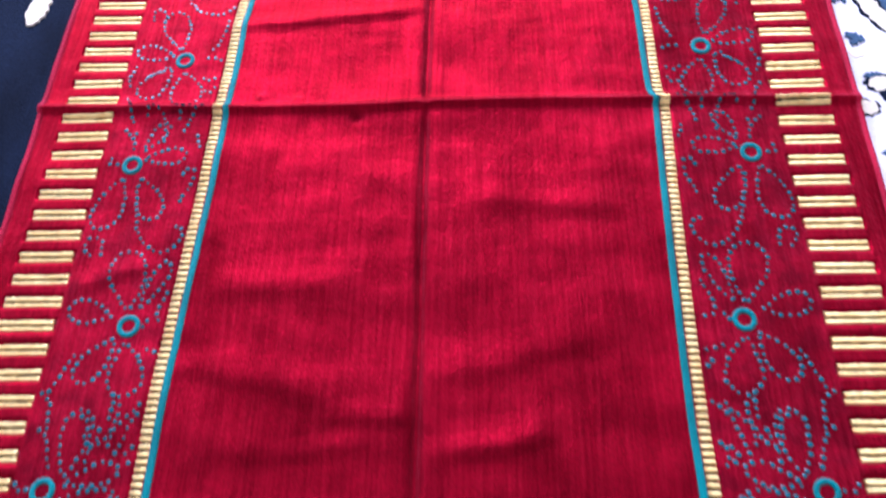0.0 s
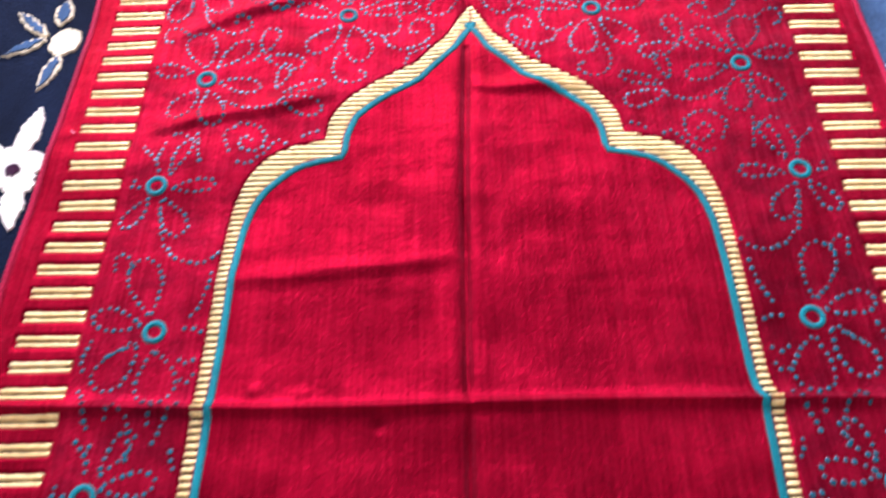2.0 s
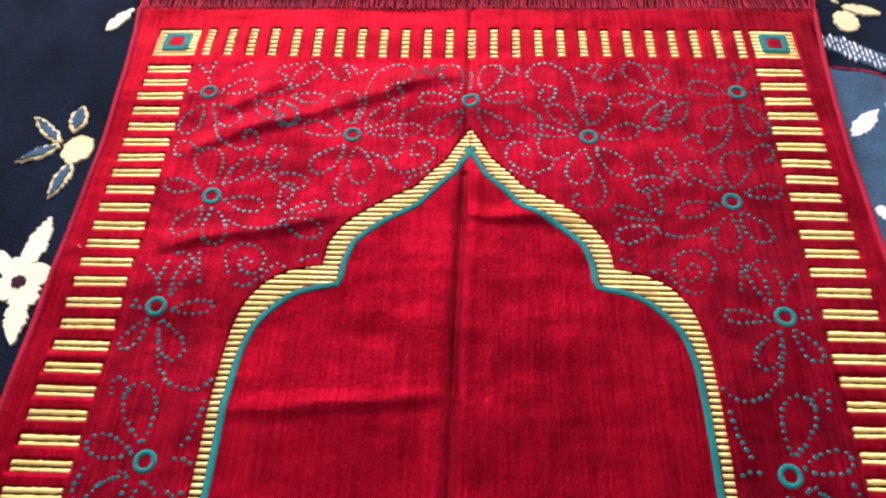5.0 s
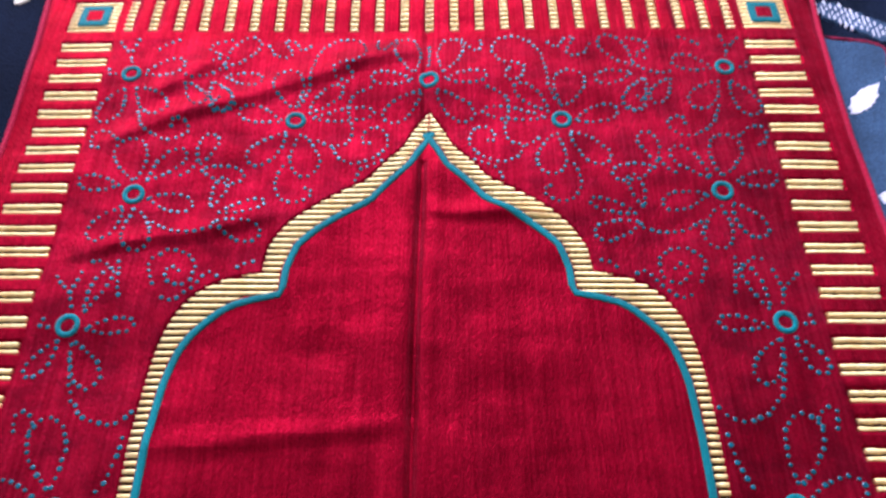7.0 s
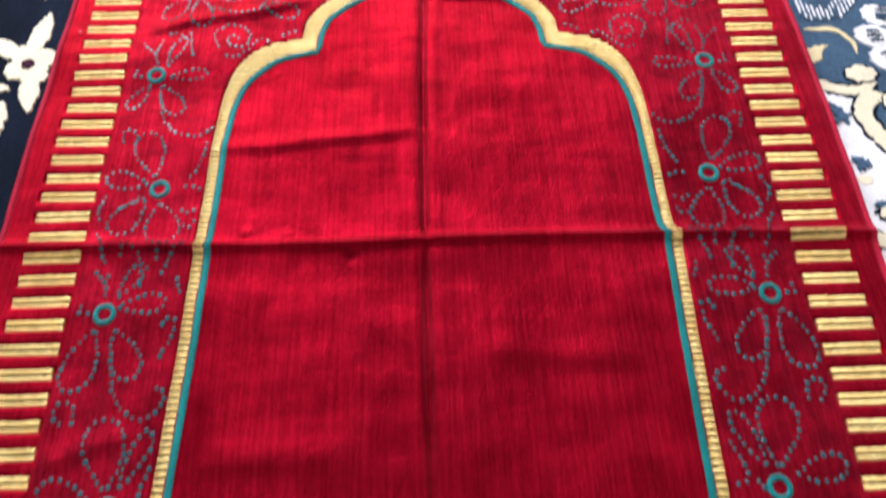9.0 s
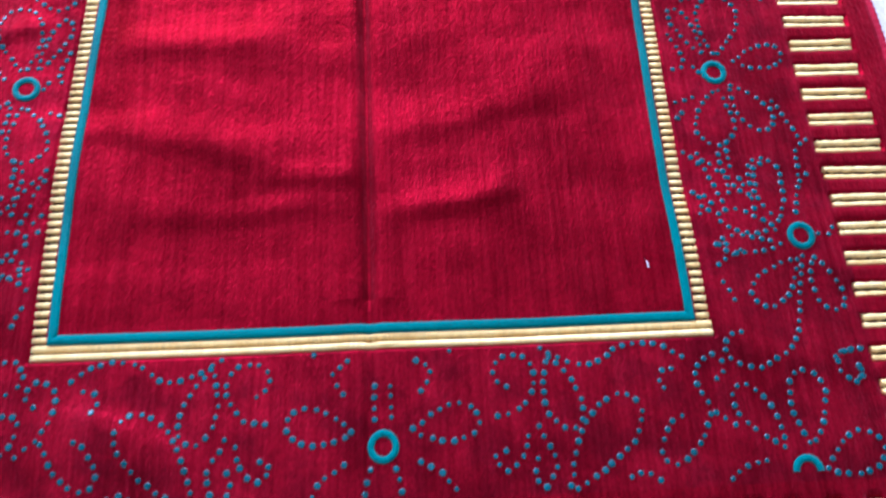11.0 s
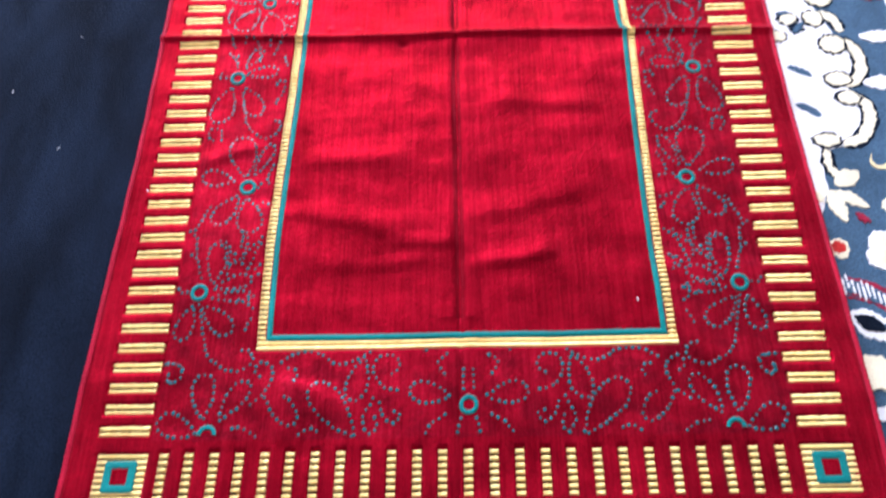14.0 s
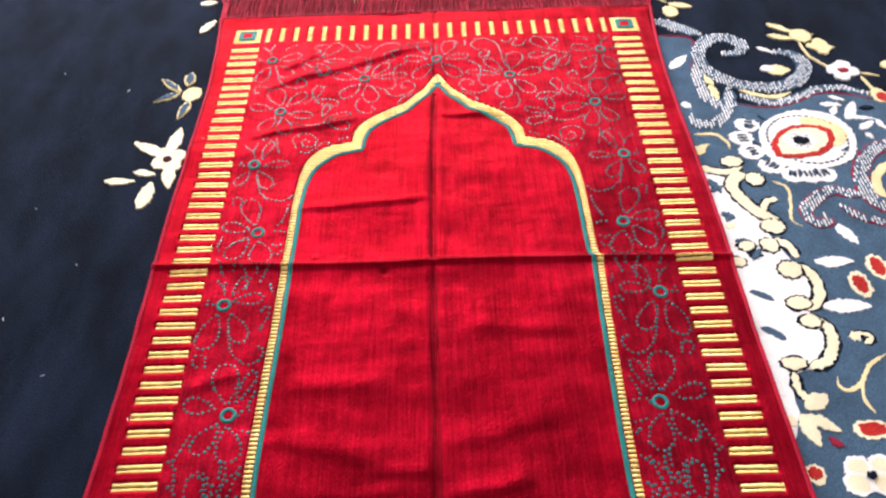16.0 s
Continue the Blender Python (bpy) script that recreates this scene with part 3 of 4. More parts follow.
    ribbon("crimson", 2, (339, 170), (367, 161), (388, 146))
    leaf("white", 342, 153, 381, 124, 27)
    leaf("navy", 346, 148, 372, 134, 15)
    band("knot", 15, (374, 141), (384, 127))
    ball("cream", 348, 94, 21, 16)
    leaf("white", 338, 58, 368, 54, 14)


carpet_motifs()

# ---- prayer rug ----
rug = thing("prayer_rug", "crimson velvet prayer rug with a gold arch, unfolded and creased", "rug")
TOP = 0.0085


def ridge(x, y, ax, ay, bx, by, height, sharp):
    """A crease along a line, steep on its near side, fading at both ends."""
    dx, dy = bx - ax, by - ay
    n = math.hypot(dx, dy)
    u = ((x - ax) * dx + (y - ay) * dy) / (n * n)
    d = ((x - ax) * -dy + (y - ay) * dx) / n + 0.006 * noise.noise((x * 16, y * 16, ax))
    fade = max(0.0, min(1.0, (u + 0.15) / 0.3)) * max(0.0, min(1.0, (1.15 - u) / 0.3))
    w = sharp * (1.5 if d > 0 else 0.7)
    return height * fade * math.exp(-((d / w) ** 2)) if abs(d) < w * 3.2 else 0.0


def fold_y(x):
    return 0.4995 - 0.012 * x + 0.0022 * math.sin(x * 11)


def fold_x(y):
    return -0.008 + 0.006 * max(0.0, y - 0.7) / 0.3 + 0.0012 * math.sin(y * 9)


def height(x, y):
    h = TOP + 0.0012 * noise.noise((x * 7, y * 7, 3.1)) + 0.0024 * noise.noise((x * 7, y * 19, 8.0)) + 0.0006 * noise.noise((x * 22, y * 48, 5.0)) + 0.0003 * noise.noise((x * 18, y * 80, 2.0))
    d = y - fold_y(x)
    h += 0.0052 * math.exp(-((abs(d) / (0.0046 if d > 0 else 0.0026)) ** 1.3)) + 0.0012 * math.exp(-((d / 0.02) ** 2))
    e = x - fold_x(y)
    part_in = (1 - 0.8 * math.exp(-((d / 0.012) ** 2))) * (1.0 if 0.15 < y < 0.83 else 0.4)
    h += part_in * (0.0016 * math.exp(-((e + 0.010) / 0.008) ** 2) + 0.0014 * math.exp(-((e - 0.010) / 0.007) ** 2) - 0.0036 * math.exp(-((e / 0.0030) ** 2)))
    # small pinches beside the fold
    for px, py, pr, ph in ((-0.066, 0.488, 0.005, -0.0022), (-0.150, 0.512, 0.004, 0.0020), (-0.118, 0.509, 0.005, 0.0016), (-0.008, 0.497, 0.006, -0.0015)):
        q = ((x - px) / pr) ** 2 + ((y - py) / 0.005) ** 2
        if q < 8:
            h += ph * math.exp(-q)
    h += ridge(x, y, -0.255, 0.850, -0.190, 0.884, 0.0026, 0.009) + ridge(x, y, -0.199, 0.876, -0.060, 0.937, 0.0038, 0.010) + ridge(x, y, -0.075, 0.936, -0.015, 0.948, 0.0030, 0.012)
    h += ridge(x, y, -0.250, 0.744, -0.125, 0.775, 0.0032, 0.009) + ridge(x, y, -0.175, 0.597, -0.015, 0.612, 0.0026, 0.006)
    h += ridge(x, y, -0.165, 0.268, -0.060, 0.242, 0.0022, 0.012) + ridge(x, y, -0.075, 0.232, -0.012, 0.231, 0.0021, 0.007) + ridge(x, y, 0.000, 0.256, 0.130, 0.290, 0.0021, 0.012)
    h += ridge(x, y, -0.150, 0.205, -0.040, 0.214, 0.0022, 0.009) + ridge(x, y, 0.005, 0.782, 0.090, 0.776, 0.0026, 0.007)
    h += ridge(x, y, -0.090, 0.060, -0.170, 0.095, 0.0016, 0.010) + ridge(x, y, 0.010, 0.205, 0.080, 0.216, 0.0032, 0.008) + ridge(x, y, -0.170, 0.325, -0.060, 0.335, 0.0024, 0.012) + ridge(x, y, 0.030, 0.400, 0.140, 0.395, 0.0024, 0.012)
    h += ridge(x, y, -0.230, 0.900, -0.185, 0.935, 0.0026, 0.008) + ridge(x, y, -0.270, 0.330, -0.215, 0.350, 0.0030, 0.010)
    return h


def shift(x, y):
    """The slight skew of the cloth toward its near end."""
    return x - 0.004 * max(0.0, 1 - y) ** 2


def side_x(y):
    return 0.3395 + 0.010 * max(0.0, (y - 0.85) / 0.2) ** 2 + 0.0012 * math.sin(y * 13)


OUTER = ((0.883, 0.0), (0.845, 0.020), (0.813, 0.046), (0.789, 0.084), (0.769, 0.106), (0.748, 0.117), (0.7275, 0.119), (0.7225, 0.142), (0.707, 0.165), (0.682, 0.179), (0.652, 0.1845), (0.61, 0.186), (0.5, 0.187), (0.122, 0.187))
INNER = ((0.859, 0.0), (0.827, 0.017), (0.794, 0.046), (0.773, 0.078), (0.753, 0.098), (0.731, 0.1045), (0.7095, 0.1055), (0.7075, 0.128), (0.692, 0.151), (0.666, 0.1695), (0.638, 0.1755), (0.603, 0.1775), (0.5, 0.1785), (0.131, 0.1785))


def profile(table, y):
    """Half width of the arch at a height."""
    if y >= table[0][0]:
        return 0.0
    for (ya, xa), (yb, xb) in zip(table, table[1:]):
        if y >= yb:
            t = (ya - y) / (ya - yb)
            if xb - xa > 0.005 and ya - yb > 0.006:
                t = t + 0.12 * math.sin(t * math.pi) * (1 if y < 0.72 else 0.4)
            return xa + (xb - xa) * t
    return table[-1][1]


RUG_Y0, RUG_Y1 = -0.040, 1.052
SIDE_ROWS = [0.9595 - k * 0.01936 for k in range(48)]
END_BANDS = ((0.979, 1.021, 0.0222, 0.0), (-0.0095, 0.0315, 0.02140, -0.0009))
CORNERS = [(sx * q + e, cy) for sx in (-0.2995, 0.2995) for q, e, cy in ((1, 0, 1.0), (0.98, 0.001, 0.0105))]
SQ_W, SQ_H = 0.0215, 0.0205
SUNK = 0.0022  # the gold is woven flat, below the cut pile around it


def pull(x, y):
    """The sides of the arch are not quite straight: one bulges, the other steps at the fold."""
    if x < -0.1:
        return x - max(0.0, min(1.0, (0.69 - y) / 0.1)) * (0.0015 + 0.0048 * math.exp(-(((y - 0.25) / 0.14) ** 2)))
    if x > 0.1:
        step = math.exp((y - 0.500) / 0.07) if y < 0.500 else math.exp((0.500 - y) / 0.006)
        return x + 0.0042 * step - 0.0018 * math.exp(-(((y - 0.26) / 0.10) ** 2))
    return x


def stripe_span(s, y):
    """Inner and outer end of a side stripe."""
    ease = 0.0035 * (1 - y) ** 2
    return sorted((s * 0.2765 + (ease if s < 0 else -0.0015), s * 0.3200 + (ease if s < 0 else -ease - 0.0010)))


def bare(x, y):
    """True where there is no pile but the flat gold weave."""
    frayed = 0.0004 * noise.noise((x * 900, y * 900, 1.0))
    if abs(x) > 0.268:
        k = round((0.9595 - y) / 0.01936)
        if 0 <= k < 48 and -0.0047 < y - SIDE_ROWS[k] < 0.0050:
            a, b = stripe_span(1 if x > 0 else -1, y)
            if a - 0.0008 < x < b + 0.0008:
                return True
        return any(abs(x - cx) < SQ_W + 0.0004 and abs(y - cy) < SQ_H + 0.0004 for cx, cy in CORNERS)
    for y0, y1, pitch, off in END_BANDS:
        if y0 - 0.0004 < y < y1 + 0.0002:
            return abs(x - off - pitch * round((x - off) / pitch)) < 0.0044
    if 0.1316 < y < 0.884 and abs(x) < 0.2:
        p = abs(x - (pull(x, y) - x))
        return profile(INNER, y) + 0.0006 < p < profile(OUTER, y) + 0.0004 + frayed
    return 0.1214 < y < 0.1318 and -0.1913 < x < 0.1880


def rug_pile():
    ys = [RUG_Y0 + (RUG_Y1 - RUG_Y0) * j / 260 for j in range(261)] + [0.4998 + k * 0.00105 for k in range(-20, 21)]
    ys += [y + d for y in SIDE_ROWS for d in (-0.0050, -0.0045, 0.0048, 0.0056)]
    ys += [e + d for y0, y1, _, _ in END_BANDS for e in (y0, y1) for d in (-0.0007, 0.0, 0.0006)]
    ys += [cy + e * SQ_H + d for _, cy in CORNERS[:2] for e in (-1, 1) for d in (-0.0002, 0.0007)]
    ys += [0.1211, 0.1216, 0.1316, 0.1322] + [0.645 + 0.0013 * k for k in range(188)]
    us = [-0.3395 + 0.679 * i / 150 for i in range(151)] + [-0.0068 + k * 0.0015 for k in range(-10, 11)]
    us += [off + pitch * k + d for _, _, pitch, off in END_BANDS for k in range(-12, 13) for d in (-0.0048, -0.0042, 0.0042, 0.0048)]
    us += [s * e + d for s in (-1, 1) for e in (0.2765, 0.3200) for d in (-0.003, -0.002, -0.001, 0.0, 0.001, 0.002, 0.003)]
    us += [-0.196 + 0.0013 * k for k in range(303)]
    ys = [y for y, z in zip(sorted(ys), [-9.0] + sorted(ys)) if y - z > 0.0003]
    us = [u for u, z in zip(sorted(us), [-9.0] + sorted(us)) if u - z > 0.0003]

    def across(u, y):
        e = abs(u) - 0.328
        return u if e < 0 else math.copysign(0.328 + e / 0.0115 * (side_x(y) - 0.328), u)

    nx = len(us)
    v = []
    for y in ys:
        for u in us:
            x = across(u, y)
            v.append((shift(x, y), y, height(x, y) - (SUNK + 0.0004 if bare(x, y) else 0.0)))
    f = [(j * nx + i, j * nx + i + 1, (j + 1) * nx + i + 1, (j + 1) * nx + i) for j in range(len(ys) - 1) for i in range(nx - 1)]
    loop = [i for i in range(nx)] + [j * nx + nx - 1 for j in range(1, len(ys))] + [(len(ys) - 1) * nx + i for i in range(nx - 2, -1, -1)] + [j * nx for j in range(len(ys) - 2, 0, -1)]
    b = len(v)
    v += [(v[i][0], v[i][1], 0.0005) for i in loop]
    n = len(loop)
    f += [(loop[(k + 1) % n], loop[k], b + k, b + (k + 1) % n) for k in range(n)]
    ob = link_mesh("velvet_field", v, f, RED_VELVET, rug, smooth=True)
    ob.data.materials.append(BORDER_VELVET)
    for p in ob.data.polygons:
        x, y = p.center.x, p.center.y
        if abs(x) < 0.2735 and 0.040 < y < 0.968 and not (0.126 < y < 0.87 and abs(x) < profile(INNER, y) + 0.003):
            p.material_index = 1


rug_pile()


def drape(name, cells, mat, lift, parent, label="", thick=0.0012, stuff=False, dome=False, sunk=0.0):
    """Woven pieces that follow the cloth: each cell a polygon in plan, with a rounded top."""
    v, f = [], []
    for poly in cells:
        n, b = len(poly), len(v)
        cx, cy = sum(p[0] for p in poly) / n, sum(p[1] for p in poly) / n
        rings = [[], [], [], []] if dome else [[], [], []]
        for x, y in poly:
            g = height(x, y) - sunk
            d = math.hypot(x - cx, y - cy) or 1
            k = 1 - min(0.35, 0.0006 / d)
            rise = lift + 0.0010 * math.exp(-(((y - fold_y(x)) / 0.005) ** 2))
            rings[0].append((shift(x, y), y, g - thick))
            if dome:
                for ring, ky, kz in ((1, 0.98, 0.40), (2, 0.74, 0.82), (3, 0.34, 1.0)):
                    kx = 1 - (1 - k) * (1.2 - ky)
                    rings[ring].append((shift(cx + (x - cx) * kx, y), cy + (y - cy) * ky, g + rise * kz))
            else:
                rings[1].append((shift(x, y), y, g + rise * 0.45))
                rings[2].append((shift(cx + (x - cx) * k, y), cy + (y - cy) * k, g + rise))
        v += sum(rings, [])
        last = len(rings) - 1
        for q in range(b, b + n * last, n):
            f += [(q + i, q + (i + 1) % n, q + n + (i + 1) % n, q + n + i) for i in range(n)]
        f.append(tuple(b + last * n + i for i in range(n)))
    ob = link_mesh(name, v, f, mat, parent, label, dome)
    if stuff:
        tagged(ob, kind="stuff")
    return ob


def bar(x0, x1, y0, y1, n=6):
    """A rounded rectangle in plan with points along its length."""
    xs = [x0 + (x1 - x0) * i / n for i in range(n + 1)]
    ys = [y0 + (y1 - y0) * i / 2 for i in range(3)]
    return [(x, y0) for x in xs] + [(x1, ys[1])] + [(x, y1) for x in xs[::-1]] + [(x0, ys[1])]


def ragged(rnd, x0, x1, y0, y1, n=15):
    """A bar in plan whose long edges are frayed by the ends of its fibres."""
    xs = [x0 + (x1 - x0) * i / n for i in range(n + 1)]
    low = [(x, y0 + rnd.uniform(-0.0005, 0.0003)) for x in xs]
    top = [(x, y1 + rnd.uniform(-0.0003, 0.0005)) for x in xs[::-1]]
    return low + [(x1 + rnd.uniform(-0.0004, 0.0008), (y0 + y1) / 2)] + top + [(x0 - rnd.uniform(-0.0004, 0.0008), (y0 + y1) / 2)]


def side_stripes():
    rnd = random.Random(4)
    for y in SIDE_ROWS:
        for s in (-1, 1):
            a, b = stripe_span(s, y)
            a, b = a + rnd.uniform(-0.0006, 0.0010), b + rnd.uniform(-0.0010, 0.0006)
            st = drape("gold_stripe", [ragged(rnd, a, b, y + 0.0007, y + 0.0043)], GOLD, 0.0025, rug, dome=True, sunk=SUNK)
            drape("gold_cord", [ragged(rnd, a, b, y - 0.0041, y - 0.0009)], GOLD, 0.0014, st, dome=True, sunk=SUNK)
            # dark strip painted as the shade between the two cords
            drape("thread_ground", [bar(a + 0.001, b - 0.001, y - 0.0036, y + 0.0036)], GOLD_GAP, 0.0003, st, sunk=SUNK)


def end_stripes():
    for y0, y1, pitch, off in END_BANDS:
        for k in range(-12, 13):
            x = k * pitch + off
            rung = (y1 - y0) / 7
            cells = [bar(x - 0.0039, x + 0.0039, y0 + r * rung + 0.0003, y0 + (r + 0.66) * rung, 2) for r in range(7)]
            st = drape("gold_stripe", cells, GOLD, 0.0024, rug, dome=True, sunk=SUNK)
            # dark strip painted as the shade between the rungs
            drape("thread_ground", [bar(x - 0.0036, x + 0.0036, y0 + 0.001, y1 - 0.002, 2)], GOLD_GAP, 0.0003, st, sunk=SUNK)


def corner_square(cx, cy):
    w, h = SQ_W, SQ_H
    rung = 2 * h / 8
    # base sheet in near-black, painted shade between the ribs
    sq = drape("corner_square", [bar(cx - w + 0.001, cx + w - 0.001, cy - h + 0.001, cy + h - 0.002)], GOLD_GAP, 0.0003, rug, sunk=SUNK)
    for r in range(8):
        drape("gold_rib", [bar(cx - w, cx + w, cy - h + r * rung + 0.0004, cy - h + (r + 0.76) * rung)], GOLD, 0.0016, sq, dome=True, sunk=SUNK)
    v, f, n = [], [], 64
    for i in range(n):
        t = 2 * math.pi * i / n
        # a square with softened corners
        c, q = math.cos(t), math.sin(t)
        e = 1 / (abs(c) ** 16 + abs(q) ** 16) ** (1 / 16)
        for r, z in ((0.0136, -0.0026), (0.0135, -0.0002), (0.0128, 0.0005), (0.0098, 0.0007), (0.0074, 0.0005), (0.0067, -0.0002), (0.0066, -0.0026)):
            px, py = cx + r * e * c, cy + r * e * q
            v.append((shift(px, py), py, height(px, py) + z))
    for i in range(n):
        o = (i + 1) % n
        f += [(i * 7 + k, o * 7 + k, o * 7 + k + 1, i * 7 + k + 1) for k in range(6)]
    link_mesh("teal_frame", v, f, TEAL, sq, "teal square frame", True)
    drape("red_centre", [bar(cx - 0.0068, cx + 0.0068, cy - 0.0068, cy + 0.0068, 3)], RED_VELVET, 0.0004, sq, "crimson centre", thick=0.004)


def arch_band():
    cells = []
    y = 0.133
    pitch = 0.0051
    while y < 0.884:
        a, b = y, y + pitch * 0.60
        ia, ib, oa, ob = profile(INNER, a), profile(INNER, b), profile(OUTER, a), profile(OUTER, b)
        if oa - ia > 0.0005:
            n = max(1, round((oa - ia) / 0.008))
            for s in (-1, 1):
                low = [(s * (ia + (oa - ia) * i / n), a) for i in range(n + 1)]
                top = [(s * (ib + (max(ob, ib) - ib) * i / n), b) for i in range(n + 1)]
                poly = [(pull(px, py), py) for px, py in low + top[::-1]]
                cells.append(poly if s > 0 else poly[::-1])
        y += pitch
    # dark sheet below the ribs, painted as the shade in their gaps
    under = []
    y = 0.125
    while y < 0.876:
        a, b = y, min(y + 0.010, 0.880)
        ia, ib, oa, ob = profile(INNER, a), profile(INNER, b), profile(OUTER, a), profile(OUTER, b)
        for s in (-1, 1):
            poly = [(s * (ia + 0.0008), a), (s * (oa - 0.0012), a), (s * max(ob - 0.0012, ib + 0.0009), b), (s * (ib + 0.0008), b)]
            poly = [(pull(px, py), py) for px, py in poly]
            under.append(poly if s > 0 else poly[::-1])
        y += 0.010
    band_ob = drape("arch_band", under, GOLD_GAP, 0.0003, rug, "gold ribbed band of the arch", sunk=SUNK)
    tagged(band_ob, kind="stuff")
    for c in cells:
        drape("gold_rib", [c], GOLD, 0.0018, band_ob, dome=True, sunk=SUNK)
    for y0 in (0.1222, 0.1272):
        drape("arch_foot_stripe", [bar(-0.1905, 0.1872, y0, y0 + 0.0042, 150)], GOLD, 0.0022, rug, dome=True, sunk=SUNK)


def teal_outline():
    """The teal cord just inside the gold band, all the way round."""
    ys = [0.860 - k * 0.004 for k in range(182)]
    pts = []
    for y in ys:
        pts.append(Vector((profile(INNER, y), y)))
    pts.insert(0, Vector((0, 0.8605)))
    path = [Vector((-p.x, p.y)) for p in pts[::-1]] + pts[1:]
    corner = Vector((0.1785, 0.131))
    path = [Vector((-corner.x, corner.y))] + path + [corner]
    base = [corner.lerp(Vector((-corner.x, corner.y)), i / 60) for i in range(1, 60)]
    loop = [Vector((pull(p.x, p.y), p.y)) for p in path + base]
    n = len(loop)
    inside = []
    for i in range(n):
        t = loop[(i + 1) % n] - loop[i - 1]
        s = Vector((t.y, -t.x)).normalized()
        inside.append((loop[i] + s * 0.0005, loop[i] + s * 0.0056))
    v, f = [], []
    for o, q in inside:
        m = (o + q) / 2
        for p, z in ((o, -0.0042), (o, 0.0006), (o.lerp(q, 0.2), 0.0012), (m, 0.0014), (o.lerp(q, 0.8), 0.0012), (q, 0.0006), (q, -0.001)):
            v.append((shift(p.x, p.y), p.y, height(p.x, p.y) + z))
    for i in range(n):
        j = (i + 1) % n
        f += [(i * 7 + k, i * 7 + k + 1, j * 7 + k + 1, j * 7 + k) for k in range(6)]
    link_mesh("teal_outline", v, [q[::-1] for q in f], TEAL, rug, "teal cord inside the arch", True)


side_stripes()
end_stripes()
for square in CORNERS:
    corner_square(*square)
arch_band()
teal_outline()

# dotted floral work, drawn for one half and repeated mirrored
dot_rnd = random.Random(12)


def sag(x, y):
    """Cloth taken up by the creases near one far corner."""
    return y - 0.0065 * math.exp(-(((x + 0.25) / 0.07) ** 2) - ((y - 0.925) / 0.045) ** 2)


def dots(name, paths, sides=(1, -1), pitch=0.0058):
    for s in sides:
        cells = []
        for path in paths:
            for p in spline(path, pitch):
                r = 0.0018 * dot_rnd.uniform(0.75, 1.2)
                a0 = dot_rnd.uniform(-0.3, 0.3)
                x, y = p.x * s + dot_rnd.uniform(-0.0006, 0.0006), sag(p.x * s, p.y) + dot_rnd.uniform(-0.0006, 0.0006)
                if bare(x, y) or bare(x - math.copysign(0.002, x), y):
                    continue
                cells.append([(x + r * math.cos(a0 + k * math.pi / 3), y + r * math.sin(a0 + k * math.pi / 3)) for k in range(6)])
        drape(name, cells, DOT, 0.0007, rug, stuff=True)


def ring_mark(x, y, half=False):
    y = sag(x, y)
    v, f = [], []
    n = 20
    turn = math.pi if half else 2 * math.pi
    for i in range(n + (1 if half else 0)):
        a = turn * i / n
        for r, z in ((0.0086, -0.001), (0.0084, 0.0008), (0.0067, 0.0014), (0.0049, 0.0008), (0.0047, -0.001)):
            px, py = x + r * math.cos(a), y + r * 1.05 * math.sin(a)
            v.append((shift(px, py), py, height(px, py) + z))
    for i in range(n):
        j = i + 1 if half else (i + 1) % n
        f += [(i * 5 + k, j * 5 + k, j * 5 + k + 1, i * 5 + k + 1) for k in range(4)]
    link_mesh("teal_ring", v, f, TEAL, rug, smooth=True)


def flower(cx, cy, petals, ring=True):
    cx, cy = cx / 1000, cy / 1000
    paths = []
    for bx, by, ang, length, width in petals:
        b = Vector((cx + bx / 1000, cy + by / 1000))
        c, s = math.cos(radians(ang)), math.sin(radians(ang))
        loop = []
        for k in range(1, 16):
            u = 2 * math.pi * k / 16
            f = (1 - math.cos(u)) / 2
            lx, ly = length / 1000 * f, width / 1000 * 0.62 * math.sin(u) * f ** 0.5
            loop.append((b.x + lx * c - ly * s, b.y + lx * s + ly * c))
        paths.append(loop)
    axial = abs(cx) < 0.012
    if axial:
        cx = 0.0
    if paths:
        dots("dotted_flower", paths)
    for s in ((1,) if axial else (1, -1)):
        if ring:
            ring_mark(cx * s, cy, ring == "half")


def vine(*points):
    dots("dotted_vine", [[(x / 1000, y / 1000) for x, y in points]])


